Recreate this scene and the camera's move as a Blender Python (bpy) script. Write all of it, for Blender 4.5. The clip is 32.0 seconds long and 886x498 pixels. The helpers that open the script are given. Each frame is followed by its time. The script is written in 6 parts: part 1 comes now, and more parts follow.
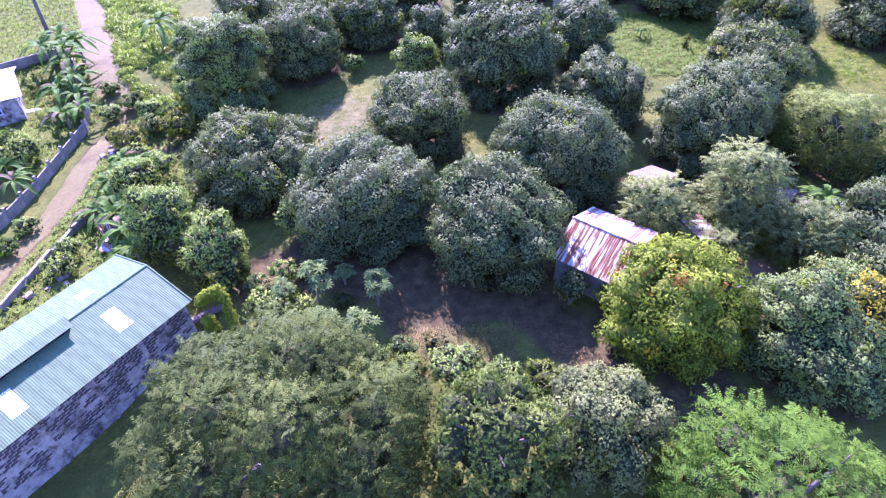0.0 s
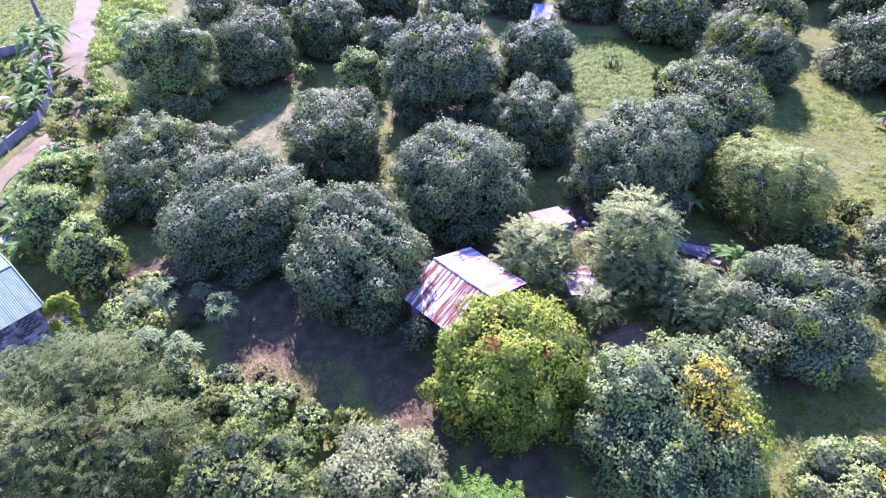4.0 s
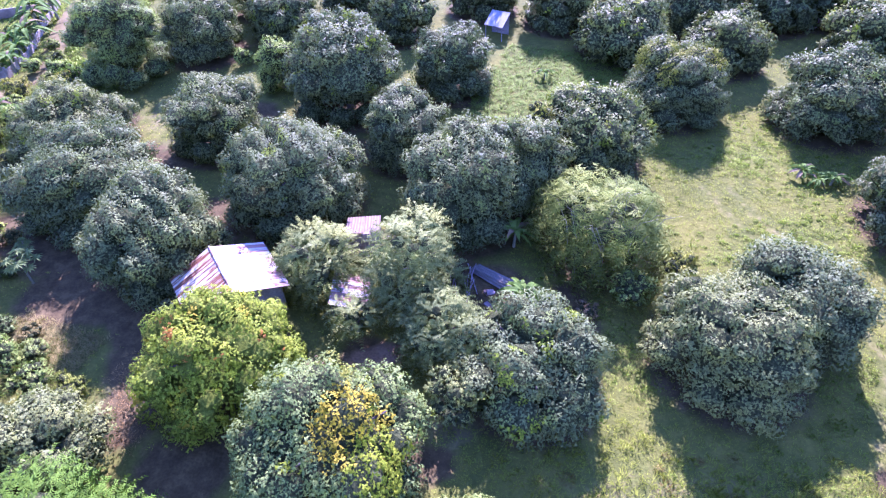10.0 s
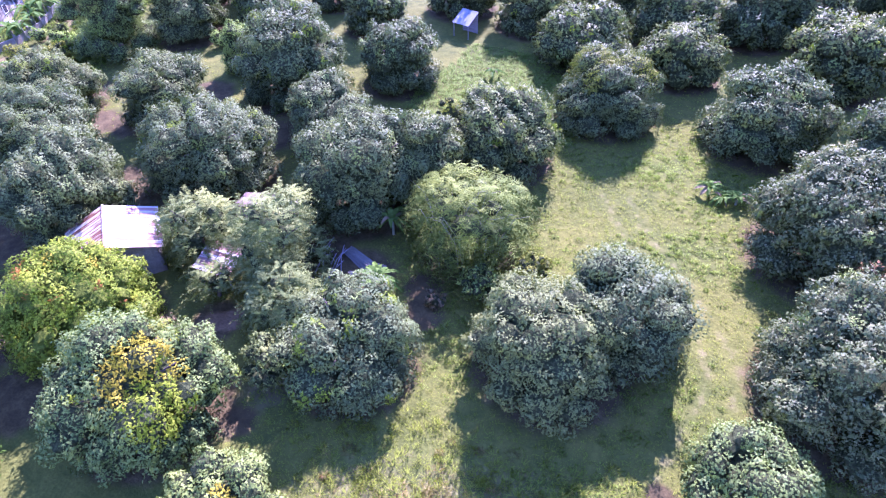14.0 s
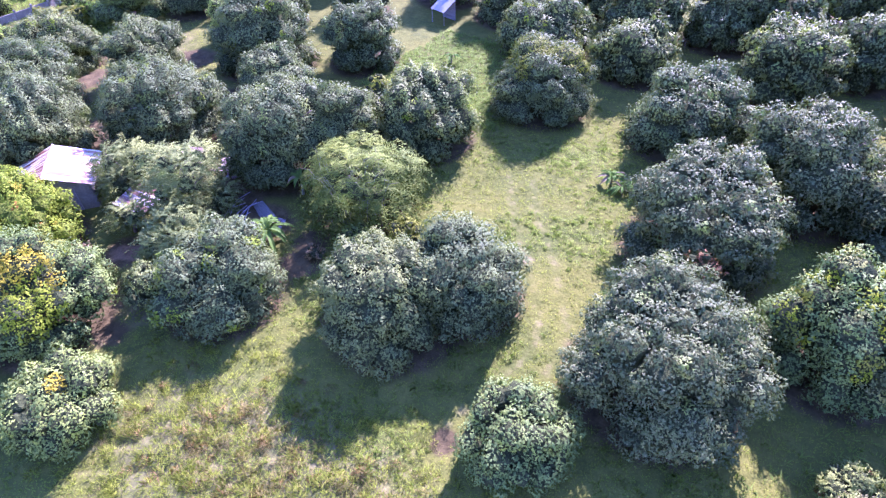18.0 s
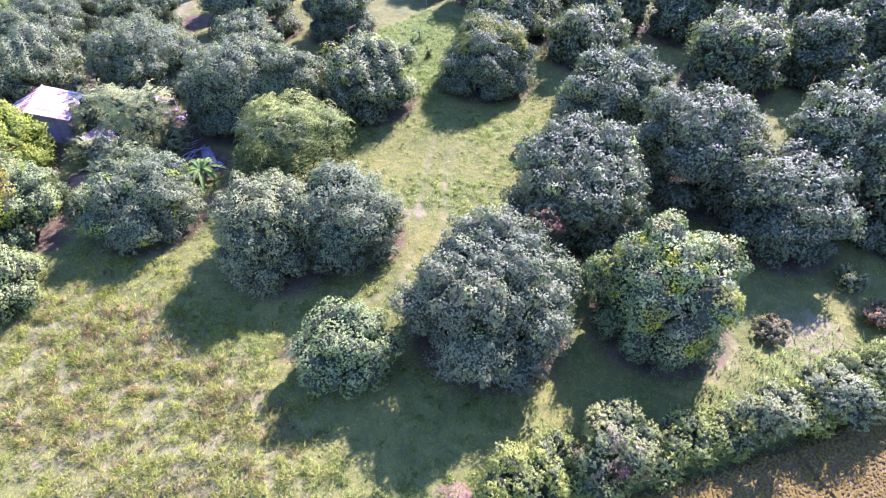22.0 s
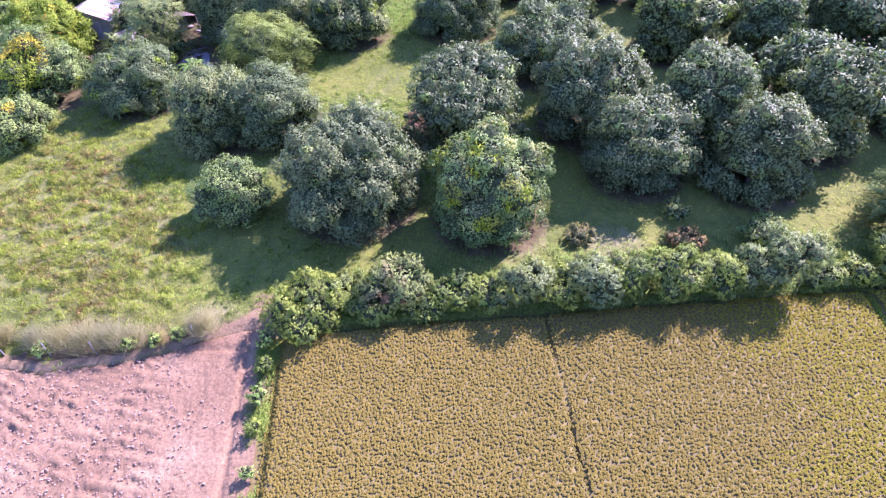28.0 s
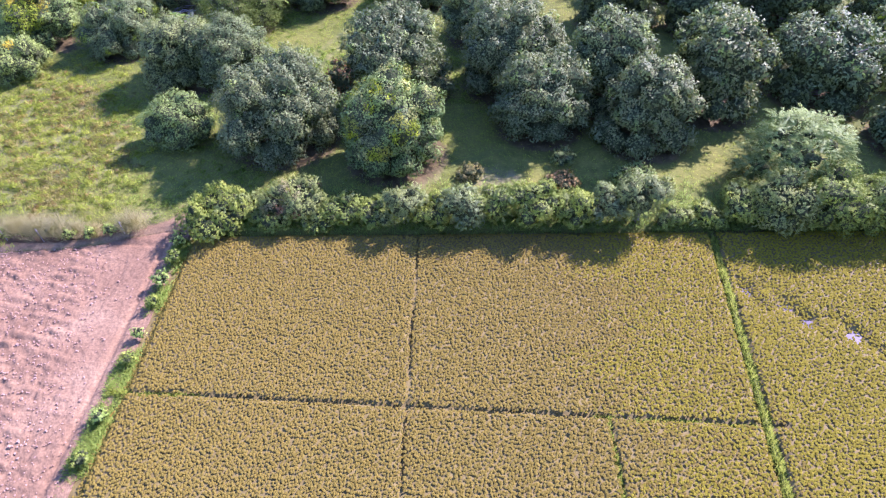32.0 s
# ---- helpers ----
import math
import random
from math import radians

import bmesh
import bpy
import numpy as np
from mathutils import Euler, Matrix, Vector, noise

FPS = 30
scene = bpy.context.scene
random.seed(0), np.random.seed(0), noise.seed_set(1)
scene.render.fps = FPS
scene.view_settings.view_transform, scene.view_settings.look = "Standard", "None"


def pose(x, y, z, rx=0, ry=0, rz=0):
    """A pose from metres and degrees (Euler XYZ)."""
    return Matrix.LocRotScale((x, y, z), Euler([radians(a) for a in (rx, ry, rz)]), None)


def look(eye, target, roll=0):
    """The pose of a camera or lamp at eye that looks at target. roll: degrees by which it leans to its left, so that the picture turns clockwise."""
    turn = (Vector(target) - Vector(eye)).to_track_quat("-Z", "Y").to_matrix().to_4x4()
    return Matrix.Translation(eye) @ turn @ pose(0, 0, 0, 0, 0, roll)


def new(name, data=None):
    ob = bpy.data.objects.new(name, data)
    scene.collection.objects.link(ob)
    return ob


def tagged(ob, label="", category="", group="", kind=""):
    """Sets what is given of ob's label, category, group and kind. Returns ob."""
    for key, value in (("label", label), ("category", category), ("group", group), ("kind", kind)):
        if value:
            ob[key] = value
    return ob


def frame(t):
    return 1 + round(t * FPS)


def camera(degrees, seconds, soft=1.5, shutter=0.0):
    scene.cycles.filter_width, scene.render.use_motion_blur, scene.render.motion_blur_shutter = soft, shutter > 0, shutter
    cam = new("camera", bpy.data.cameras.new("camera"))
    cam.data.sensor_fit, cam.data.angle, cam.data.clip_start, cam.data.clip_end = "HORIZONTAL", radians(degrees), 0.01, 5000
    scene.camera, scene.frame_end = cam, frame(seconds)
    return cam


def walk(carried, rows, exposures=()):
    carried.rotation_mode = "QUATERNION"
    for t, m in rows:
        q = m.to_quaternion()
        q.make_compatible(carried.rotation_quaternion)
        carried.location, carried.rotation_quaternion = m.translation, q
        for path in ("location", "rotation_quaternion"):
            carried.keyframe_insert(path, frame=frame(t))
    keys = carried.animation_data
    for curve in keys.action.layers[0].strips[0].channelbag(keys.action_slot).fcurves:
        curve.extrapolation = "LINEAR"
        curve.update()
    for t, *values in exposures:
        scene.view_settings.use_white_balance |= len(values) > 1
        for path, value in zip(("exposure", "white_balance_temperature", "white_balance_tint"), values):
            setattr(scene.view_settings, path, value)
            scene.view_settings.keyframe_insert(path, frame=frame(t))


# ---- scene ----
from mathutils import kdtree

cam = camera(73.9, 32.0, soft=1.25)
METRES, EYE, TILT, LEAN, TURN = 100.0, 27.4, -43.3, 1.5, 0.0
ROWS = [
    (0.0, 0.0, 0.0, 0.0, 0.0, 0.0, -0.0),
    (0.5, 0.0146, 0.0021, 0.0035, 0.73, -0.0, -0.75),
    (1.0, 0.0297, 0.0046, 0.0071, 1.4, -0.0, -1.39),
    (1.5, 0.045, 0.0072, 0.011, 2.2, -0.04, -2.08),
    (2.0, 0.06, 0.01, 0.0143, 2.76, -0.02, -2.63),
    (2.5, 0.0752, 0.0131, 0.0176, 3.29, -0.05, -3.14),
    (3.0, 0.0904, 0.0164, 0.0209, 4.11, -0.12, -3.88),
    (3.5, 0.1055, 0.0197, 0.0241, 5.02, -0.19, -4.7),
    (5.5, 0.166, 0.0317, 0.0371, 7.86, -0.67, -7.34),
    (6.0, 0.1812, 0.0348, 0.0402, 8.68, -0.82, -8.07),
    (6.5, 0.1964, 0.0382, 0.0434, 9.48, -1.0, -8.79),
    (7.0, 0.2117, 0.0417, 0.0463, 10.29, -1.17, -9.52),
    (7.5, 0.2268, 0.0448, 0.0492, 11.11, -1.32, -10.29),
    (8.0, 0.2422, 0.0483, 0.0521, 11.94, -1.43, -11.01),
    (8.5, 0.2574, 0.0514, 0.0555, 12.68, -1.61, -11.66),
    (9.0, 0.2727, 0.0546, 0.0591, 13.51, -1.85, -12.37),
    (9.5, 0.2881, 0.0572, 0.0624, 14.38, -2.03, -13.13),
    (10.0, 0.3036, 0.0602, 0.0657, 15.23, -2.24, -13.82),
    (10.5, 0.319, 0.0631, 0.0693, 16.06, -2.5, -14.44),
    (11.0, 0.3338, 0.0658, 0.0724, 16.75, -2.66, -15.14),
    (11.5, 0.3487, 0.0691, 0.0759, 17.65, -2.93, -15.85),
    (12.0, 0.3635, 0.0723, 0.0794, 18.54, -3.18, -16.63),
    (12.5, 0.3785, 0.0752, 0.083, 19.44, -3.46, -17.38),
    (13.0, 0.3935, 0.0782, 0.0865, 20.3, -3.74, -18.08),
    (13.5, 0.4088, 0.081, 0.0901, 21.06, -3.99, -18.65),
    (14.0, 0.424, 0.0834, 0.0937, 21.74, -4.21, -19.18),
    (14.5, 0.4393, 0.086, 0.0973, 22.6, -4.54, -19.77),
    (16.5, 0.4991, 0.0972, 0.1106, 26.23, -5.96, -22.36),
    (17.0, 0.5143, 0.1002, 0.1141, 27.1, -6.39, -22.92),
    (17.5, 0.5295, 0.1032, 0.1172, 28.07, -6.8, -23.55),
    (18.0, 0.5444, 0.1059, 0.1206, 28.87, -7.24, -24.11),
    (18.5, 0.5596, 0.1089, 0.1242, 29.7, -7.62, -24.56),
    (19.0, 0.5741, 0.1118, 0.128, 30.32, -7.98, -24.95),
    (19.5, 0.5892, 0.115, 0.1316, 31.2, -8.44, -25.45),
    (20.0, 0.6037, 0.1174, 0.1353, 32.11, -8.95, -26.04),
    (20.5, 0.6186, 0.1204, 0.1391, 33.3, -9.61, -26.74),
    (21.0, 0.6336, 0.1229, 0.143, 34.23, -10.14, -27.28),
    (21.5, 0.6477, 0.1253, 0.1464, 35.03, -10.6, -27.71),
    (22.0, 0.6625, 0.1276, 0.1503, 35.94, -11.14, -28.24),
    (22.5, 0.6772, 0.1301, 0.154, 37.19, -11.82, -28.97),
    (23.0, 0.6918, 0.1333, 0.1574, 38.61, -12.58, -29.72),
    (23.5, 0.7066, 0.136, 0.1608, 39.71, -13.24, -30.31),
    (24.0, 0.7214, 0.1389, 0.1641, 40.65, -13.77, -30.74),
    (24.5, 0.7364, 0.1419, 0.1672, 41.63, -14.31, -31.2),
    (25.0, 0.7513, 0.1444, 0.1703, 42.49, -14.85, -31.65),
    (25.5, 0.7663, 0.1474, 0.1734, 43.56, -15.5, -32.14),
    (27.5, 0.8251, 0.1606, 0.1848, 47.77, -18.15, -33.99),
    (28.0, 0.8398, 0.1648, 0.1878, 48.93, -18.87, -34.45),
    (28.5, 0.8543, 0.1688, 0.1916, 49.97, -19.61, -34.81),
    (29.0, 0.8689, 0.1734, 0.196, 50.92, -20.25, -35.15),
    (29.5, 0.8831, 0.1782, 0.2005, 51.65, -20.76, -35.37),
    (30.0, 0.8973, 0.1829, 0.2054, 52.27, -21.19, -35.56),
    (30.5, 0.911, 0.1869, 0.2112, 52.54, -21.46, -35.62),
    (31.0, 0.9246, 0.1911, 0.2171, 53.0, -21.81, -35.75),
    (31.5, 0.9377, 0.1955, 0.2229, 53.8, -22.43, -36.08),
    (32.0, 0.9506, 0.2006, 0.2282, 55.05, -23.29, -36.53),
]
walk(cam, [(t, pose(0, 0, EYE, TILT, LEAN, TURN) @ pose(METRES * x, METRES * y, METRES * z, 90 + pitch, roll, yaw)) for t, x, y, z, yaw, pitch, roll in ROWS],
     exposures=[(0.0, 2.36, 4850, 82), (6.0, 2.49, 4820, 85), (13.0, 2.57, 4790, 85), (20.0, 2.6, 4860, 85), (25.0, 2.58, 4930, 80), (32.0, 2.27, 5040, 68)])

# ---- sky, sun ----
SUN_EL, SUN_AZ = radians(37), radians(102)          # height of the sun; its bearing, counted from +x towards +y
world = bpy.data.worlds.new("world")
scene.world = world
world.use_nodes = True
wn, wl = world.node_tree.nodes, world.node_tree.links
sky = wn.new("ShaderNodeTexSky")
sky.sky_type, sky.sun_disc = "NISHITA", False
sky.sun_elevation, sky.sun_rotation = SUN_EL, radians(90) - SUN_AZ
sky.air_density, sky.dust_density, sky.ozone_density = 1.4, 0.3, 6.0
wn["Background"].inputs["Strength"].default_value = 0.122
wl.new(sky.outputs[0], wn["Background"].inputs[0])
sun = new("sun", bpy.data.lights.new("sun", "SUN"))
sun.data.energy, sun.data.angle, sun.data.color = 5.0, radians(0.6), (1.0, 0.91, 0.7)
to_sun = Vector((math.cos(SUN_AZ) * math.cos(SUN_EL), math.sin(SUN_AZ) * math.cos(SUN_EL), math.sin(SUN_EL)))
sun.matrix_world = look(to_sun * 100, (0, 0, 0))


# ---- materials ----
def shader(name, rough=0.8, spec=0.3, metal=0.0):
    m = bpy.data.materials.new(name)
    m.use_nodes = True
    b = m.node_tree.nodes["Principled BSDF"]
    b.inputs["Roughness"].default_value, b.inputs["Specular IOR Level"].default_value, b.inputs["Metallic"].default_value = rough, spec, metal
    return m, m.node_tree.nodes, m.node_tree.links, b


def ramp(nodes, links, source, stops):
    r = nodes.new("ShaderNodeValToRGB")
    e = r.color_ramp.elements
    while len(e) < len(stops):
        e.new(0.5)
    for el, (p, c) in zip(e, stops):
        el.position, el.color = p, (*c, 1)
    links.new(source, r.inputs[0])
    return r.outputs[0]


def noise_of(nodes, links, scale, detail=4.0, stretch=(1, 1, 1), coord="Object", rough=0.6, own=False):
    tc, mp, n = nodes.new("ShaderNodeTexCoord"), nodes.new("ShaderNodeMapping"), nodes.new("ShaderNodeTexNoise")
    mp.inputs["Scale"].default_value = stretch
    n.inputs["Scale"].default_value, n.inputs["Detail"].default_value, n.inputs["Roughness"].default_value = scale, detail, rough
    links.new(tc.outputs[coord], mp.inputs[0])
    if own:                                            # each piece its own stretch of the pattern
        info, far = nodes.new("ShaderNodeObjectInfo"), nodes.new("ShaderNodeMath")
        far.operation, far.inputs[1].default_value = "MULTIPLY", 61.0
        links.new(info.outputs["Random"], far.inputs[0])
        links.new(far.outputs[0], mp.inputs["Location"])
    links.new(mp.outputs[0], n.inputs[0])
    return n.outputs["Fac"]


def blend(nodes, links, fac, a, b, mode="MIX"):
    m = nodes.new("ShaderNodeMix")
    m.data_type, m.blend_type = "RGBA", mode
    for socket, v in ((m.inputs[0], fac), (m.inputs[6], a), (m.inputs[7], b)):
        if isinstance(v, (int, float)):
            socket.default_value = v
        elif isinstance(v, tuple):
            socket.default_value = (*v, 1)
        else:
            links.new(v, socket)
    return m.outputs[2]


def bump(nodes, links, b, height, strength=0.5, distance=0.02):
    n = nodes.new("ShaderNodeBump")
    n.inputs["Strength"].default_value, n.inputs["Distance"].default_value = strength, distance
    links.new(height, n.inputs["Height"])
    links.new(n.outputs[0], b.inputs["Normal"])


def leaf_material(name, dark, mid, light, rough=0.42, spec=0.5, through_light=0.22, patch=None):
    """Leaves: each one its own tone, broad drifts of tone over the crown, some light passing through."""
    m, n, l, b = shader(name, rough, spec)
    g, info = n.new("ShaderNodeNewGeometry"), n.new("ShaderNodeObjectInfo")
    tone = ramp(n, l, g.outputs["Random Per Island"], [(0.0, dark), (0.55, mid), (1.0, light)])
    broad = noise_of(n, l, 0.55, 3.0)
    if patch:
        tone = blend(n, l, ramp(n, l, broad, [(0.52, (0, 0, 0)), (0.66, (1, 1, 1))]), tone, patch)
    bough = n.new("ShaderNodeAttribute")
    bough.attribute_name = "bough"
    for source, spread in ((bough.outputs["Fac"], [(0.0, (1, 1, 1)), (0.02, (0.74, 0.8, 0.8)), (0.5, (1.0, 1.0, 1.0)), (1.0, (1.3, 1.22, 1.02))]),
                           (info.outputs["Random"], [(0.0, (0.86, 0.9, 0.94)), (0.5, (1.0, 1.0, 1.0)), (1.0, (1.16, 1.1, 0.96))])):
        tone = blend(n, l, 1.0, tone, ramp(n, l, source, spread), "MULTIPLY")
    l.new(tone, b.inputs["Base Color"])
    t, mix = n.new("ShaderNodeBsdfTranslucent"), n.new("ShaderNodeMixShader")
    l.new(blend(n, l, 1.0, tone, (1.25, 1.5, 0.6), "MULTIPLY"), t.inputs[0])
    mix.inputs[0].default_value = through_light
    l.new(b.outputs[0], mix.inputs[1])
    l.new(t.outputs[0], mix.inputs[2])
    l.new(mix.outputs[0], n["Material Output"].inputs[0])
    return m


LEAF = {
    "mango": leaf_material("mango_leaf", (0.0851, 0.112, 0.0332), (0.115, 0.149, 0.0413), (0.149, 0.189, 0.0523), 0.55, 0.08, 0.15),
    "mango_fresh": leaf_material("fresh_mango_leaf", (0.102, 0.146, 0.0109), (0.151, 0.21, 0.0137), (0.214, 0.268, 0.0191), 0.58, 0.04, 0.2),
    "mango_tan": leaf_material("flowering_mango_leaf", (0.0772, 0.105, 0.03), (0.107, 0.14, 0.0396), (0.162, 0.172, 0.0659), 0.55, 0.08, 0.15),
    "flush": leaf_material("yellow_young_leaf", (0.164, 0.151, 0.00952), (0.287, 0.246, 0.0131), (0.397, 0.322, 0.0214), 0.6, 0.04, 0.25),
    "lime": leaf_material("lime_young_leaf", (0.1139, 0.1365, 0.017), (0.163, 0.188, 0.0209), (0.2175, 0.2227, 0.0324), 0.5, 0.04, 0.19),
    "lime_pale": leaf_material("pale_lime_young_leaf", (0.111, 0.154, 0.00696), (0.165, 0.217, 0.0102), (0.226, 0.275, 0.0162), 0.55, 0.04, 0.25),
    "orange": leaf_material("orange_young_leaf", (0.18, 0.084, 0.0168), (0.252, 0.12, 0.0224), (0.3, 0.168, 0.0336), 0.5, 0.04, 0.3),
    "red": leaf_material("reddish_leaf", (0.084, 0.042, 0.0195), (0.154, 0.084, 0.0351), (0.21, 0.143, 0.0468), 0.6, 0.04, 0.2),
    "feather": leaf_material("feathery_leaf", (0.0426, 0.0634, 0.0116), (0.0589, 0.0845, 0.0145), (0.087, 0.112, 0.0202), 0.55, 0.04, 0.19),
    "silver": leaf_material("grey_green_leaf", (0.109, 0.139, 0.0337), (0.15, 0.188, 0.0455), (0.213, 0.249, 0.0657), 0.55, 0.04, 0.19),
    "bright": leaf_material("bright_green_leaf", (0.14, 0.206, 0.0358), (0.188, 0.263, 0.0454), (0.265, 0.342, 0.0662), 0.5, 0.04, 0.19),
    "pale": leaf_material("pale_mango_leaf", (0.103, 0.146, 0.0311), (0.14, 0.195, 0.0402), (0.184, 0.245, 0.0541), 0.55, 0.08, 0.17),
    "acacia": leaf_material("acacia_leaf", (0.0532, 0.106, 0.00882), (0.0693, 0.134, 0.0108), (0.0946, 0.17, 0.0141), 0.6, 0.04, 0.28),
    "papaya": leaf_material("papaya_leaf", (0.0751, 0.115, 0.0262), (0.112, 0.161, 0.0394), (0.162, 0.215, 0.0576), 0.5, 0.04, 0.2),
    "banana": leaf_material("banana_leaf", (0.048, 0.0975, 0.018), (0.088, 0.158, 0.024), (0.16, 0.225, 0.042), 0.6, 0.04, 0.3),
    "dry": leaf_material("dry_leaf", (0.12, 0.093, 0.045), (0.18, 0.143, 0.07), (0.24, 0.198, 0.1), 0.8, 0.04, 0.2),
    "bamboo": leaf_material("bamboo_leaf", (0.0864, 0.122, 0.0168), (0.119, 0.16, 0.0232), (0.165, 0.205, 0.0337), 0.55, 0.04, 0.19),
    "hedge": leaf_material("hedge_leaf", (0.0978, 0.134, 0.019), (0.132, 0.175, 0.0249), (0.186, 0.227, 0.0344), 0.55, 0.04, 0.19),
    "plume": leaf_material("pale_plume_grass", (0.109, 0.11, 0.042), (0.164, 0.16, 0.063), (0.226, 0.216, 0.0945), 0.75, 0.04, 0.3),
    "rice": leaf_material("ripe_rice", (0.13, 0.105, 0.0166), (0.142, 0.115, 0.0182), (0.152, 0.122, 0.0191), 0.8, 0.04, 0.3),
    "rice_green": leaf_material("greener_ripe_rice", (0.157, 0.132, 0.00821), (0.184, 0.156, 0.00979), (0.213, 0.181, 0.012), 0.8, 0.04, 0.3),
    "grass": leaf_material("meadow_grass", (0.127, 0.162, 0.0141), (0.164, 0.202, 0.0182), (0.218, 0.247, 0.0274), 0.8, 0.04, 0.3),
    "weed": leaf_material("broad_weed", (0.106, 0.159, 0.0194), (0.133, 0.192, 0.0246), (0.173, 0.233, 0.0329), 0.7, 0.04, 0.3),
    "cream": leaf_material("cream_young_leaf", (0.168, 0.189, 0.0468), (0.217, 0.24, 0.0605), (0.266, 0.285, 0.077), 0.6, 0.04, 0.2),
    "grass_rust": leaf_material("withered_grass", (0.103, 0.0739, 0.0252), (0.169, 0.12, 0.042), (0.235, 0.177, 0.07), 0.8, 0.04, 0.25),
    "grass_dry": leaf_material("dry_grass", (0.134, 0.121, 0.0372), (0.168, 0.153, 0.0472), (0.198, 0.18, 0.0614), 0.8, 0.04, 0.25),
}


def plain(name, stops, scale, rough=0.85, spec=0.25, metal=0.0, stretch=(1, 1, 1), relief=0.4, distance=0.02, fine=None, coord="Object"):
    """Two scales of noise over one colour range, with a fine relief."""
    m, n, l, b = shader(name, rough, spec, metal)
    a = ramp(n, l, noise_of(n, l, scale, 6.0, stretch, coord), stops)
    f = noise_of(n, l, fine or scale * 9, 4.0, stretch, coord)
    a = blend(n, l, 1.0, a, ramp(n, l, f, [(0.25, (0.72, 0.72, 0.72)), (0.75, (1.18, 1.18, 1.18))]), "MULTIPLY")
    l.new(a, b.inputs["Base Color"])
    bump(n, l, b, f, relief, distance)
    return m


BARK = plain("bark", [(0.3, (0.07, 0.055, 0.042)), (0.7, (0.17, 0.14, 0.11))], 3, stretch=(1, 1, 0.3), relief=0.8)
STEM = plain("green_stem", [(0.3, (0.12, 0.15, 0.07)), (0.7, (0.25, 0.24, 0.13))], 3, stretch=(1, 1, 0.3))
# Dark filler for the crown cores: the shade between leaves put into colour.
GAP_SHADE = plain("gap_shade", [(0.35, (0.025, 0.034, 0.011)), (0.65, (0.07, 0.085, 0.026))], 7.0, fine=24, rough=1.0, spec=0.05, relief=1.0, distance=0.08)
# The same for the fresh-leaved tree, greener but still darker than its leaves.
FRESH_GAP_SHADE = plain("fresh_gap_shade", [(0.35, (0.06, 0.085, 0.008)), (0.65, (0.12, 0.15, 0.013))], 7.0, fine=24, rough=1.0, spec=0.05, relief=1.0, distance=0.08)
CONCRETE = plain("grey_concrete", [(0.3, (0.14, 0.125, 0.085)), (0.7, (0.29, 0.265, 0.185))], 0.9, fine=9)
PLASTER = plain("stained_plaster", [(0.36, (0.06, 0.054, 0.04)), (0.46, (0.2, 0.18, 0.135)), (0.56, (0.35, 0.32, 0.24)), (0.75, (0.45, 0.41, 0.31))], 1.3, fine=11)
BLOCK = plain("dark_block", [(0.35, (0.035, 0.032, 0.026)), (0.5, (0.09, 0.083, 0.066)), (0.58, (0.34, 0.315, 0.25)), (0.8, (0.45, 0.42, 0.34))], 1.7, fine=14)
WHITE = plain("white_paint", [(0.3, (0.527, 0.527, 0.51)), (0.7, (0.68, 0.68, 0.663))], 0.8)
DARK = plain("dark_opening", [(0.3, (0.015, 0.015, 0.018)), (0.7, (0.03, 0.03, 0.03))], 1.5)
WOOD = plain("weathered_timber", [(0.3, (0.18, 0.15, 0.13)), (0.7, (0.36, 0.32, 0.29))], 2.5, stretch=(0.3, 3, 3))
RUBBLE = plain("broken_rubble", [(0.3, (0.18, 0.124, 0.096)), (0.7, (0.33, 0.285, 0.252))], 2.5)
CLOD = plain("pink_clod", [(0.3, (0.189, 0.118, 0.0654)), (0.7, (0.268, 0.175, 0.1))], 1.6)
ROAD = plain("dirt_road", [(0.25, (0.075, 0.061, 0.012)), (0.45, (0.108, 0.09, 0.018)), (0.75, (0.14, 0.12, 0.027))], 0.35, fine=4)
TIN_BLUE = plain("teal_painted_steel", [(0.3, (0.084, 0.138, 0.059)), (0.7, (0.113, 0.171, 0.073))], 0.35, rough=0.72, spec=0.2, stretch=(1, 0.3, 1), relief=0.1)
SKYLIGHT = plain("pale_fibre_skylight", [(0.3, (0.72, 0.74, 0.72)), (0.7, (0.85, 0.85, 0.83))], 1.2, rough=0.4)
TIN_GREY = plain("dull_zinc_sheet", [(0.3, (0.1, 0.097, 0.07)), (0.7, (0.165, 0.158, 0.115))], 0.8, rough=0.65, spec=0.25, metal=0.0, relief=0.15)
TIN_PALE = plain("blue_grey_sheet", [(0.3, (0.17, 0.18, 0.16)), (0.7, (0.25, 0.26, 0.23))], 0.8, rough=0.6, relief=0.15)
TIN_SHED = plain("rust_brown_sheet", [(0.3, (0.065, 0.044, 0.028)), (0.55, (0.115, 0.082, 0.054)), (0.8, (0.17, 0.13, 0.09))], 1.6, rough=0.6, stretch=(3, 0.5, 1), relief=0.2)


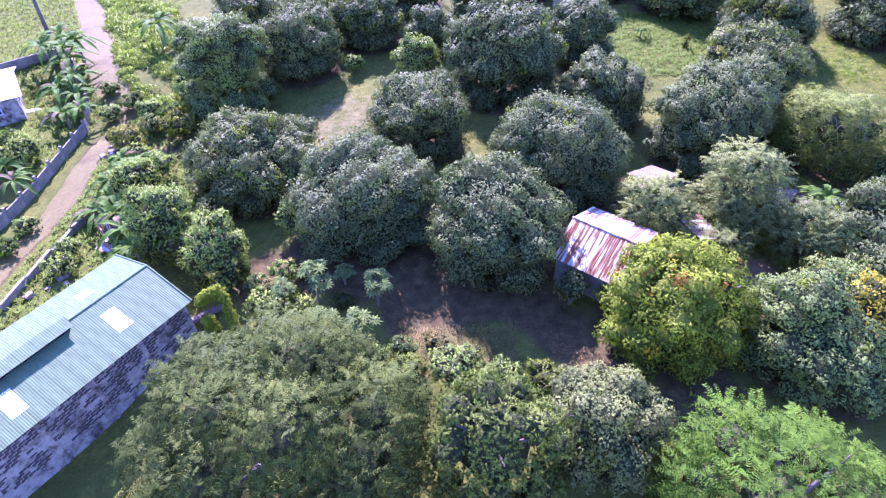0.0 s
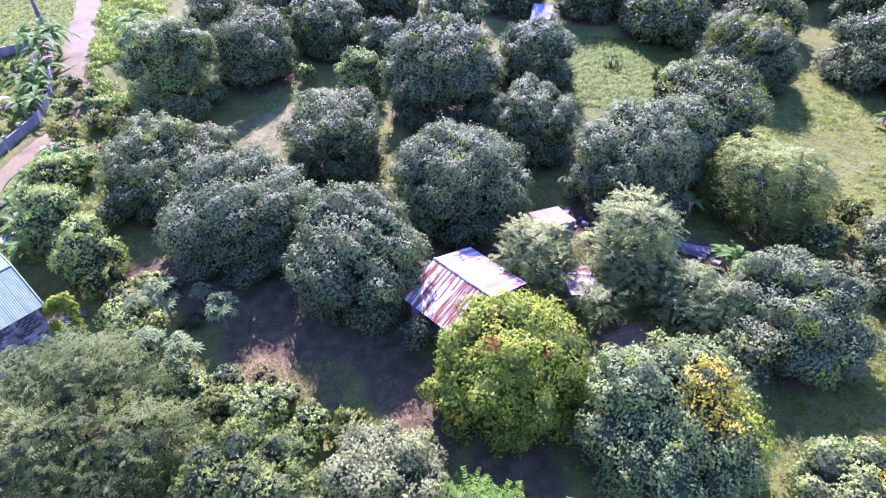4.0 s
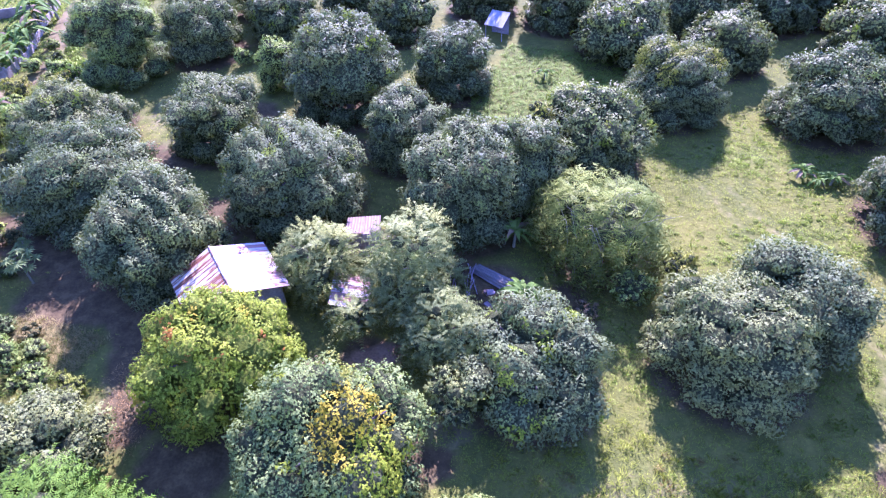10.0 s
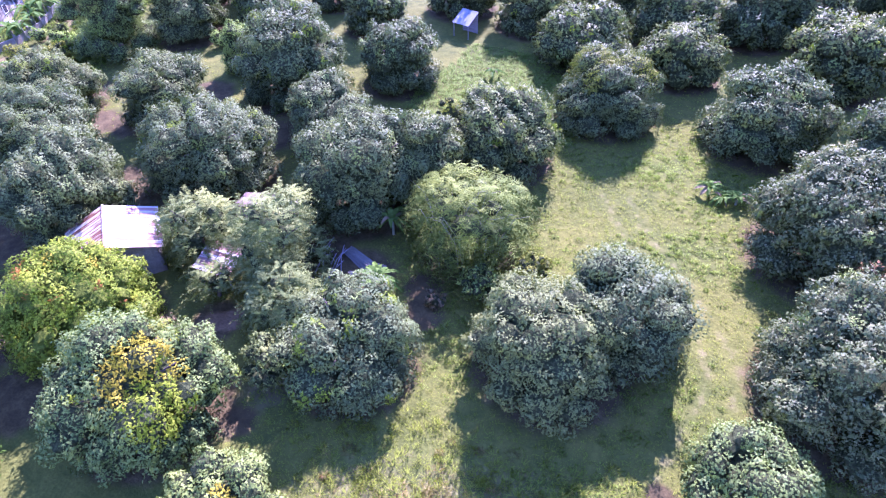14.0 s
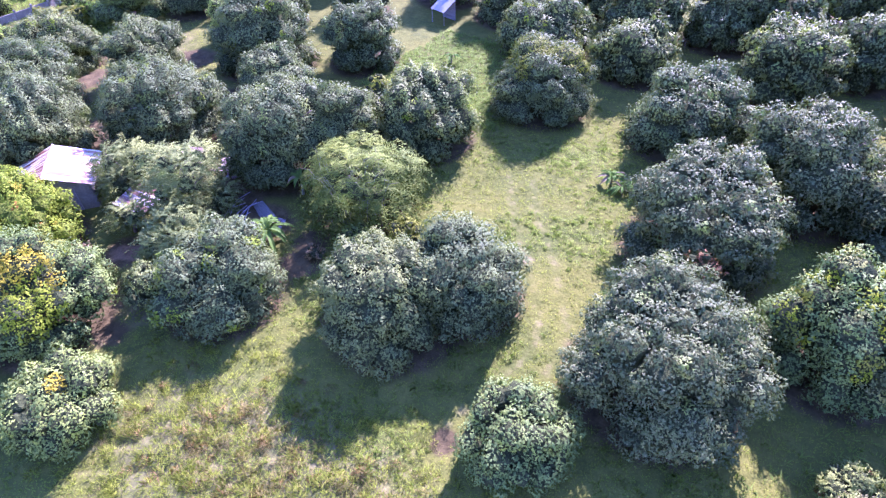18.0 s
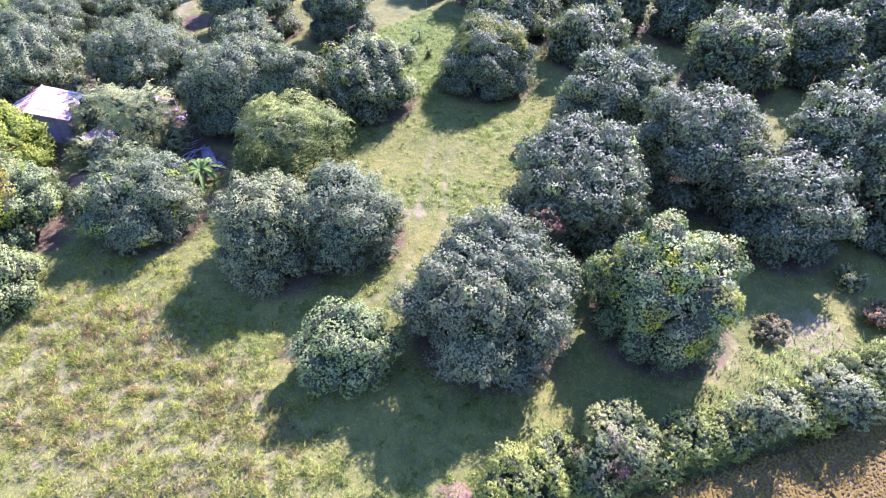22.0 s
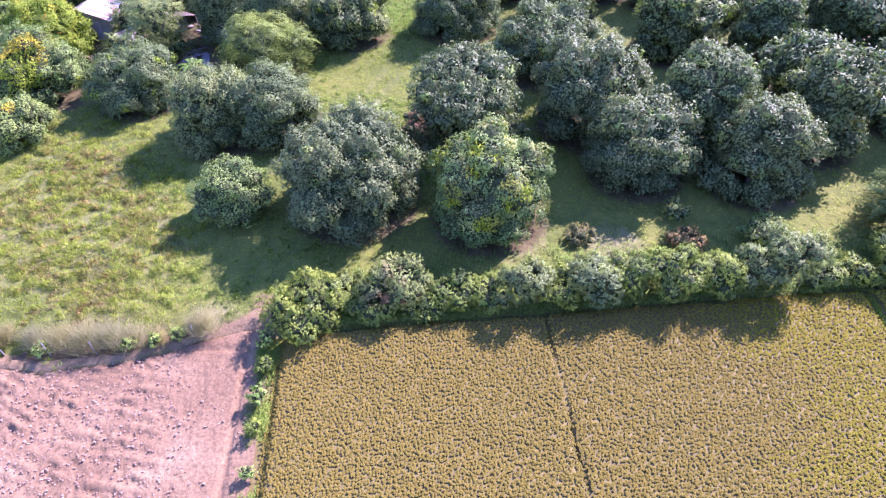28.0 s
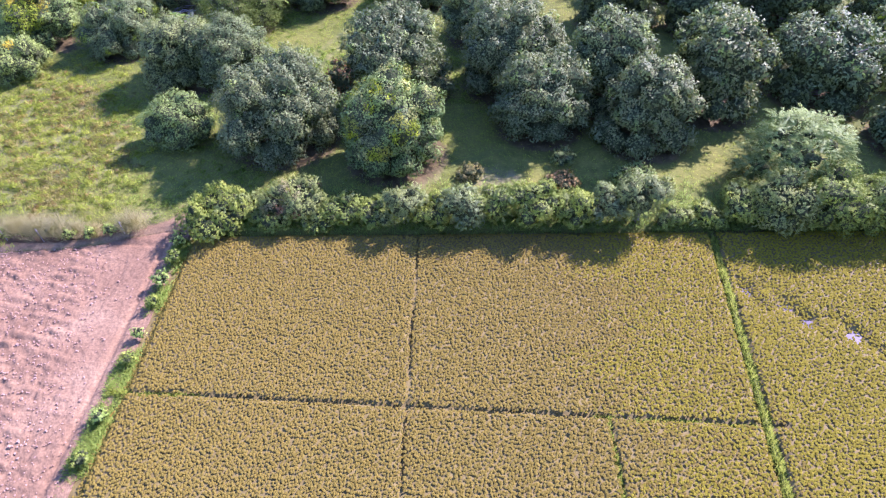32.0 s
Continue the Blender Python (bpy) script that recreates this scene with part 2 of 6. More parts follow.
def rusty_sheet():
    m, n, l, b = shader("streaked_rusty_sheet", 0.5, 0.2)
    streak = noise_of(n, l, 2.1, 3.0, (1.9, 0.12, 1), "Object", 0.7, True)
    fleck = noise_of(n, l, 5.0, 5.0, (2, 0.4, 1))
    rust = ramp(n, l, fleck, [(0.3, (0.11, 0.042, 0.016)), (0.7, (0.2, 0.088, 0.034))])
    zinc = ramp(n, l, fleck, [(0.3, (0.4, 0.35, 0.22)), (0.7, (0.55, 0.49, 0.31))])
    l.new(blend(n, l, ramp(n, l, streak, [(0.46, (0, 0, 0)), (0.53, (1, 1, 1))]), zinc, rust), b.inputs["Base Color"])
    l.new(ramp(n, l, streak, [(0.46, (0.6,) * 3), (0.53, (0.8,) * 3)]), b.inputs["Roughness"])
    return m


def worn_zinc():
    m, n, l, b = shader("worn_zinc_sheet", 0.6, 0.2)
    streak = noise_of(n, l, 1.5, 3.0, (1.2, 0.12, 1), "Object", 0.7, True)
    l.new(ramp(n, l, streak, [(0.3, (0.4, 0.37, 0.3)), (0.46, (0.48, 0.44, 0.36)), (0.5, (0.3, 0.18, 0.115)), (0.7, (0.19, 0.09, 0.052))]), b.inputs["Base Color"])
    return m


TIN_RUST, TIN_WORN = rusty_sheet(), worn_zinc()


def ground_material():
    """Grass, dry grass and bare earth by the shares kept on the sheet, each with its own grain."""
    m, n, l, b = shader("ground", 0.95, 0.1)
    at = {}
    for k in ("soil", "dry", "wheel", "clay"):
        at[k] = n.new("ShaderNodeAttribute")
        at[k].attribute_name = k
    fine, mid, wide = noise_of(n, l, 7.0, 6.0), noise_of(n, l, 1.1, 5.0), noise_of(n, l, 0.16, 4.0)
    grass = ramp(n, l, mid, [(0.25, (0.048, 0.065, 0.011)), (0.5, (0.076, 0.093, 0.014)), (0.8, (0.116, 0.126, 0.02))])
    grass = blend(n, l, ramp(n, l, wide, [(0.4, (0, 0, 0)), (0.65, (1, 1, 1))]), grass, ramp(n, l, mid, [(0.3, (0.079, 0.09, 0.012)), (0.7, (0.132, 0.135, 0.021))]))
    hay = ramp(n, l, mid, [(0.3, (0.131, 0.113, 0.0485)), (0.7, (0.191, 0.162, 0.0741))])
    earth = ramp(n, l, mid, [(0.25, (0.038, 0.03, 0.011)), (0.5, (0.072, 0.057, 0.019)), (0.8, (0.125, 0.1, 0.034))])

    def share(k, soft=0.3):
        add = n.new("ShaderNodeMath")
        add.operation = "ADD"
        l.new(at[k].outputs["Fac"], add.inputs[0])
        sub = n.new("ShaderNodeMath")
        sub.operation = "MULTIPLY_ADD"
        l.new(mid, sub.inputs[0])
        sub.inputs[1].default_value, sub.inputs[2].default_value = 0.9, -0.45
        l.new(sub.outputs[0], add.inputs[1])
        return ramp(n, l, add.outputs[0], [(0.5 - soft, (0, 0, 0)), (0.5 + soft, (1, 1, 1))])

    c = blend(n, l, share("dry"), grass, hay)
    c = blend(n, l, share("wheel"), c, hay)
    c = blend(n, l, share("soil", 0.2), c, earth)
    c = blend(n, l, share("clay", 0.25), c, ramp(n, l, mid, [(0.3, (0.14, 0.09, 0.038)), (0.7, (0.19, 0.13, 0.056))]))
    c = blend(n, l, 1.0, c, ramp(n, l, fine, [(0.28, (0.68, 0.68, 0.68)), (0.72, (1.2, 1.2, 1.2))]), "MULTIPLY")
    l.new(c, b.inputs["Base Color"])
    both = n.new("ShaderNodeMath")
    both.operation, both.inputs[1].default_value = "MULTIPLY_ADD", 1.5
    l.new(noise_of(n, l, 2.6, 3.0), both.inputs[0])
    l.new(fine, both.inputs[2])
    bump(n, l, b, both.outputs[0], 0.5, 0.07)
    return m


def plough_material():
    m, n, l, b = shader("ploughed_earth", 0.95, 0.1)
    a = ramp(n, l, noise_of(n, l, 0.22, 7.0), [(0.32, (0.12, 0.075, 0.034)), (0.55, (0.16, 0.103, 0.047)), (0.8, (0.215, 0.15, 0.071))])
    f = noise_of(n, l, 6.0, 6.0)
    l.new(blend(n, l, 1.0, a, ramp(n, l, f, [(0.28, (0.62, 0.6, 0.6)), (0.72, (1.22, 1.22, 1.22))]), "MULTIPLY"), b.inputs["Base Color"])
    bump(n, l, b, f, 0.9, 0.06)
    return m


GROUND, PLOUGH = ground_material(), plough_material()
WATER, n_w, l_w, b_w = shader("muddy_water", 0.06, 0.5)
b_w.inputs["Base Color"].default_value = (0.09, 0.07, 0.045, 1)
bump(n_w, l_w, b_w, noise_of(n_w, l_w, 3.0, 3.0), 0.12, 0.03)
MUD = plain("paddy_straw", [(0.3, (0.085, 0.067, 0.014)), (0.7, (0.125, 0.099, 0.02))], 1.0)


# ---- mesh helpers ----
def mesh_of(name, verts, quads, mats, index=None, smooth=False):
    """A mesh from arrays of places and of faces (all of one corner count)."""
    verts, quads = np.asarray(verts, np.float32), np.asarray(quads, np.int32)
    me, (nf, k) = bpy.data.meshes.new(name), quads.shape
    me.vertices.add(len(verts))
    me.vertices.foreach_set("co", verts.ravel())
    me.loops.add(nf * k)
    me.loops.foreach_set("vertex_index", quads.ravel())
    me.polygons.add(nf)
    me.polygons.foreach_set("loop_start", np.arange(0, nf * k, k, dtype=np.int32))
    for mt in mats if isinstance(mats, (list, tuple)) else [mats]:
        me.materials.append(mt)
    if index is not None:
        me.polygons.foreach_set("material_index", np.asarray(index, np.int32))
    me.polygons.foreach_set("use_smooth", np.full(nf, smooth))
    me.update(calc_edges=True)
    return me


def soft_mesh(name, v, q, mats, out, keep=0.4):
    """Leaves that catch the light as the tuft they belong to: faces turned outwards, normals drawn towards it."""
    k = q.shape[1]
    f = np.asarray(v, float).reshape(-1, k, 3).copy()
    n = unit(np.cross(f[:, 1] - f[:, 0], f[:, 2] - f[:, 0]))
    back = (n * out).sum(1) < 0
    f[back] = f[back][:, ::-1]
    n[back] *= -1
    me = mesh_of(name, f.reshape(-1, 3), q, mats, smooth=True)
    me.attributes.new("custom_normal", "FLOAT_VECTOR", "POINT").data.foreach_set("vector", np.repeat(unit(n * keep + out * (1 - keep)), k, 0).astype(np.float32).ravel())
    return me


def under(ob, parent):
    ob.parent = parent
    return ob


def part(name, bm, material, parent, label=""):
    me = bpy.data.meshes.new(name)
    bm.to_mesh(me)
    bm.free()
    me.materials.append(material)
    ob = under(new(name, me), parent)
    return tagged(ob, label) if label else ob


def empty(name, m, label, category, group="", kind=""):
    ob = new(name)
    ob.matrix_world = m
    return tagged(ob, label, category, group, kind)


def box_bm(x0, x1, y0, y1, z0, z1, bevel=0.0):
    bm = bmesh.new()
    bmesh.ops.create_cube(bm, size=1, matrix=Matrix.Translation(((x0 + x1) / 2, (y0 + y1) / 2, (z0 + z1) / 2)) @ Matrix.Diagonal((x1 - x0, y1 - y0, z1 - z0, 1)))
    if bevel:
        bmesh.ops.bevel(bm, geom=bm.edges[:], offset=bevel, segments=1, affect="EDGES")
    return bm


def tube_arrays(points, radii, sides=7):
    """A tapered tube along points."""
    pts = [Vector(p) for p in points]
    rings, faces = [], []
    for i, p in enumerate(pts):
        d = (pts[min(i + 1, len(pts) - 1)] - pts[max(i - 1, 0)]).normalized()
        a = d.orthogonal().normalized()
        c = d.cross(a)
        rings += [p + (a * math.cos(q) + c * math.sin(q)) * radii[i] for q in np.linspace(0, 2 * math.pi, sides, endpoint=False)]
    for i in range(len(pts) - 1):
        for j in range(sides):
            k = (j + 1) % sides
            faces.append((i * sides + j, i * sides + k, (i + 1) * sides + k, (i + 1) * sides + j))
    return np.array(rings), np.array(faces)


def tube(name, points, radii, material, parent, sides=7, label=""):
    v, q = tube_arrays(points, radii, sides)
    ob = under(new(name, mesh_of(name, v, q, material, smooth=True)), parent)
    return tagged(ob, label) if label else ob


def unit(a):
    return a / np.maximum(np.linalg.norm(a, axis=-1, keepdims=True), 1e-9)


def leaves(base, way, side, length, width, bend=0.12):
    """Kite-shaped leaves: places, directions and half-width directions, one row a leaf; a slight fold along the midrib."""
    up = unit(np.cross(side, way))
    mid = base + way * (length * 0.5)[:, None]
    v = np.stack([base, mid + side * (width * 0.5)[:, None] + up * (length * bend)[:, None], base + way * length[:, None] - up * (length * bend)[:, None],
                  mid - side * (width * 0.5)[:, None] + up * (length * bend)[:, None]], 1).reshape(-1, 3)
    q = np.arange(len(base) * 4).reshape(-1, 4)
    return v, q


def blades(base, way, side, length, width, bend=0.12):
    """The same leaves with three corners, for crowns of many thousands."""
    up = unit(np.cross(side, way))
    a = base + way * (length * 0.12)[:, None] + up * (length * bend)[:, None]
    v = np.stack([a + side * (width * 0.5)[:, None], base + way * length[:, None] - up * (length * bend)[:, None], a - side * (width * 0.5)[:, None]], 1).reshape(-1, 3)
    return v, np.arange(len(base) * 3).reshape(-1, 3)


def rosettes(rng, pts, nrm, k, length, width, spread=(0.6, 1.35), up=0.4, grow=1.0, loose=1.0):
    """At each point a whorl of k leaves round an axis that follows the crown's outside and leans up."""
    n = len(pts)
    axis = unit(nrm + np.array([0, 0, up]) + rng.normal(0, 0.28, (n, 3)))
    a = unit(np.cross(axis, rng.normal(0, 1, (n, 3))))
    b = np.cross(axis, a)
    turn = (np.arange(k) * 2 * np.pi / k)[None] + rng.uniform(0, 6.28, (n, 1)) + rng.normal(0, 0.2, (n, k))
    lean = rng.uniform(spread[0], spread[1], (n, k))
    out = a[:, None] * np.cos(turn)[..., None] + b[:, None] * np.sin(turn)[..., None]
    way = unit(out * np.sin(lean)[..., None] + axis[:, None] * np.cos(lean)[..., None])
    side = unit(np.cross(way, axis[:, None] + 1e-4))
    way = unit(way + rng.normal(0, 0.22, way.shape))
    L = (length * grow * rng.uniform(0.7, 1.25, (n, 1)) * rng.uniform(0.7, 1.25, (n, k))).ravel()
    foot = pts[:, None] + axis[:, None] * rng.uniform(-0.9, 0.5, (n, k, 1)) * (length * loose) + rng.normal(0, 0.22 * length * loose, (n, k, 3))
    return blades(foot.reshape(-1, 3), way.reshape(-1, 3), side.reshape(-1, 3), L, L * width / length)


def sprays(rng, pts, nrm, pairs, length, leaf, width, droop=0.4):
    """At each point a feathered twig: leaflets in pairs along a drooping line."""
    n = len(pts)
    way = unit(nrm * np.array([1, 1, 0.5]) + rng.normal(0, 0.45, (n, 3)) + np.array([0, 0, 0.15]))
    side = unit(np.cross(way, np.array([0, 0, 1.0]) + rng.normal(0, 0.15, (n, 3))))
    s = (np.arange(pairs) + 0.5) / pairs
    L = length * rng.uniform(0.7, 1.3, n)
    base = pts[:, None] + way[:, None] * (s[None] * L[:, None])[..., None] - np.array([0, 0, 1.0]) * (droop * s[None] ** 2 * L[:, None])[..., None]
    out = []
    for sg in (-1, 1):
        w = unit(side[:, None] * sg + way[:, None] * 0.55 + rng.normal(0, 0.15, (n, pairs, 3)))
        sd = unit(np.cross(w, np.array([0, 0, 1.0]) + rng.normal(0, 0.3, (n, pairs, 3))))
        out.append((base.reshape(-1, 3), w.reshape(-1, 3), sd.reshape(-1, 3)))
    b, w, sd = (np.concatenate([o[i] for o in out]) for i in range(3))
    L = leaf * rng.uniform(0.7, 1.3, len(b))
    return blades(b, w, sd, L, L * width / leaf)


def lobes_of(rng, R, H, low, bumps=13, squash=(1, 1), size=(0.28, 0.44), skirt=0, body=0.74):
    """The masses of a crown round (0, 0): one body and many boughs that swell out of it."""
    c, a = (H + low) / 2, (H - low) / 2
    out = [(0, 0, c, R * body * squash[0], R * body * squash[1], a * (body + 0.06))]
    for i in range(bumps):
        az, el = i * 2.4 + rng.uniform(-0.4, 0.4), math.asin(rng.uniform(-0.1, 0.95))
        r = R * rng.uniform(*size)
        k = rng.uniform(0.66, 0.8)
        z = c + math.sin(el) * a * k
        out.append((math.cos(az) * math.cos(el) * R * k * squash[0], math.sin(az) * math.cos(el) * R * k * squash[1], max(z, r * 0.5), r, r, min(r * rng.uniform(0.7, 0.95), a)))
    for i in range(skirt):                             # boughs that hang to the ground
        az, r = i * 2 * math.pi / max(skirt, 1) + rng.uniform(-0.3, 0.3), R * rng.uniform(0.26, 0.36)
        k = rng.uniform(0.64, 0.74)
        out.append((math.cos(az) * R * k * squash[0], math.sin(az) * R * k * squash[1], rng.uniform(0.7, 1.5), r, r, rng.uniform(1.0, 1.5)))
    return np.array(out)


def on_lobes(rng, lobes, density, floor=0.3, inside=0.93, depth=(0.82, 1.04), tuft=1.0):
    """Points and normals over the outside of the joined masses, and the mass each belongs to."""
    P, N, I = [], [], []
    for i, (x, y, z, rx, ry, rz) in enumerate(lobes):
        area = 4 * math.pi * (((rx * ry) ** 1.6 + (rx * rz) ** 1.6 + (ry * rz) ** 1.6) / 3) ** (1 / 1.6)
        d = unit(rng.normal(0, 1, (int(area * density), 3)))
        p = np.array([x, y, z]) + d * np.array([rx, ry, rz]) * rng.uniform(*depth, (len(d), 1))
        nn = unit(d / np.array([rx, ry, rz]))
        keep = (p[:, 2] > floor) & (nn[:, 2] > -0.45)
        for j, (u, v, w, a, b, c) in enumerate(lobes):
            if j != i:
                keep &= (((p - np.array([u, v, w])) / np.array([a, b, c])) ** 2).sum(1) > inside ** 2
        P.append(p[keep]), N.append(nn[keep]), I.append(np.full(int(keep.sum()), i))
    P, N, I = np.concatenate(P), np.concatenate(N), np.concatenate(I)
    f, slope = np.zeros(len(P)), np.zeros((len(P), 3))  # smaller tufts and hollows, a metre or less across
    for _ in range(4):                                  # rounded mounds with creases between them
        wave, start = unit(rng.normal(0, 1, 3)) * rng.uniform(1.5, 3.0), rng.uniform(0, 6.28)
        a = P @ wave + start
        f += (np.abs(np.sin(a)) - 0.64) * 1.1
        slope += (np.sign(np.sin(a)) * np.cos(a))[:, None] * wave * 1.1
    for _ in range(4):
        wave, start = unit(rng.normal(0, 1, 3)) * rng.uniform(5.0, 10.5), rng.uniform(0, 6.28)
        f += np.sin(P @ wave + start) * 0.13
        slope += np.cos(P @ wave + start)[:, None] * wave * 0.13
    keep = f > rng.uniform(-2.6, -0.9, len(P))
    slope -= N * (slope * N).sum(1)[:, None]
    return (P + N * (0.25 * tuft * f)[:, None])[keep], unit(N - 0.2 * min(tuft, 1) * slope)[keep], I[keep]


def spaced(P, gap):
    """The points that keep a gap to one another, as whorls of leaves do on the outside of a crown."""
    tree_of = kdtree.KDTree(len(P))
    for i, p in enumerate(P):
        tree_of.insert(p, i)
    tree_of.balance()
    keep = np.ones(len(P), bool)
    for i, p in enumerate(P):
        if keep[i]:
            for _, j, _ in tree_of.find_range(p, gap):
                if j != i:
                    keep[j] = False
    return keep


BALL = bmesh.new()
bmesh.ops.create_icosphere(BALL, subdivisions=1, radius=1.02)
BALL_V, BALL_F = np.array([v.co[:] for v in BALL.verts]), np.array([[v.index for v in f.verts] for f in BALL.faces])
BALL.free()


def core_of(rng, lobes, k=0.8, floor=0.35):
    """Solid filler balls inside the crown, coloured dark so gaps between leaves look shaded."""
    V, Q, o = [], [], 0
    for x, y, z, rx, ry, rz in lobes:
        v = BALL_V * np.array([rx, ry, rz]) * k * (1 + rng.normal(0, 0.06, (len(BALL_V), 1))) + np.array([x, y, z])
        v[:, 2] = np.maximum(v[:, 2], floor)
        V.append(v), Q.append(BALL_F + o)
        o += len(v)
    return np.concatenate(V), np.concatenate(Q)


def joined(groups):
    V, Q, o = [], [], 0
    for v, q in groups:
        V.append(v), Q.append(q + o)
        o += len(v)
    return np.concatenate(V), np.concatenate(Q)


def smooth_step(a, b, x):
    t = np.clip((x - a) / (b - a), 0, 1)
    return t * t * (3 - 2 * t)


def ground_z(x, y):
    """The lie of the land: almost level, a metre lower round the lane and the block building."""
    x, y = np.asarray(x, float), np.asarray(y, float)
    z = -1.0 * smooth_step(-7, -15, x) * (1 - smooth_step(46, 60, y))
    z = z - 1.7 * smooth_step(-13, -19, x) * smooth_step(-29, -25, x) * (1 - smooth_step(16, 27, y))
    lumps = np.sin(x * 2.1 + 1.7 * np.sin(y * 1.3)) * np.sin(y * 2.4 + 1.2 * np.sin(x * 1.1)) + 0.6 * np.sin(x * 1.2 - 0.9 * y + 1.5 * np.sin(x * 0.7))
    z = z + lumps * (0.025 + 0.055 * (1 - smooth_step(0.7, 1.15, np.hypot((x - 42) / 16, (y - 19.5) / 9))))
    return z + 0.06 * np.sin(x * 0.31 + 1.3 * np.sin(y * 0.21)) + 0.05 * np.sin(y * 0.43 + x * 0.12)


def gz(x, y):
    return float(ground_z(x, y))


def seg_dist(x, y, line):
    d = np.full(np.shape(x), 1e9)
    for (ax, ay), (bx, by) in zip(line[:-1], line[1:]):
        t = np.clip(((x - ax) * (bx - ax) + (y - ay) * (by - ay)) / ((bx - ax) ** 2 + (by - ay) ** 2), 0, 1)
        d = np.minimum(d, np.hypot(x - ax - t * (bx - ax), y - ay - t * (by - ay)))
    return d


# ---- the land ----
# the paddy's own axes: s along the hedge, d away from it
PO, PS, PD = np.array([60.0, 27.5]), np.array([0.477, 0.879]), np.array([0.879, -0.477])


def paddy(s, d):
    return PO[0] + PS[0] * s + PD[0] * d, PO[1] + PS[1] * s + PD[1] * d


def paddy_sd(x, y):
    return (x - PO[0]) * PS[0] + (y - PO[1]) * PS[1], (x - PO[0]) * PD[0] + (y - PO[1]) * PD[1]


LANE = [(-31.8, 20), (-31.4, 30.2), (-30.9, 33.5), (-30.8, 37), (-31.1, 40.8), (-31.2, 43.5), (-30.7, 47), (-30.8, 49.5), (-32.2, 52), (-34.8, 55.4), (-39, 62.7), (-42.8, 70.4), (-46.2, 77), (-52, 87)]
TRACK_A = [(35.6, 48.5), (38.5, 44.5), (41.3, 41.5), (43.6, 38.8), (45.2, 36.6), (45.6, 34), (44.8, 31.5), (44.6, 28.2)]
TRACK_B = [(37.2, 49.2), (40.0, 45.4), (42.8, 42.4), (45.1, 39.6), (46.8, 37.2), (47.2, 34)]
BARE = [(-12.5, 27.5, 3.2), (-10, 28, 3.5), (-6, 27.5, 4.0), (-2, 24, 3.5), (-6.5, 34.5, 1.5), (-5, 39.5, 2.6), (3.3, 24.2, 2.0), (8.6, 19.3, 2.6), (8.3, 18, 2.2), (13, 17, 3.0), (18.6, 26.0, 2.0), (16.5, 35.5, 2.4),
        (20, 33.5, 3.6), (24, 33.3, 3.0), (29.3, 32.2, 1.8), (28.4, 34.2, 1.6), (24.6, 21.4, 1.2), (-16, 43, 3.0), (-24, 44, 3.0), (44.9, 27.6, 1.0), (12, 34, 3.5), (3, 33, 4.0), (-9, 38, 3.5), (0, 26, 5.0),
        (-3, 47, 3.0), (8, 44, 3.0), (5, 23.5, 2.5), (6.5, 21.6, 2.6)]
DRYISH = [(-42, 46, 4), (-5.5, 40, 4), (-10, 47, 6), (-1, 21, 2.2), (41, 41, 1.5), (62, 44, 3), (66, 49, 3), (24.4, 24, 2.5), (8, 19, 3), (57, 25, 2)]


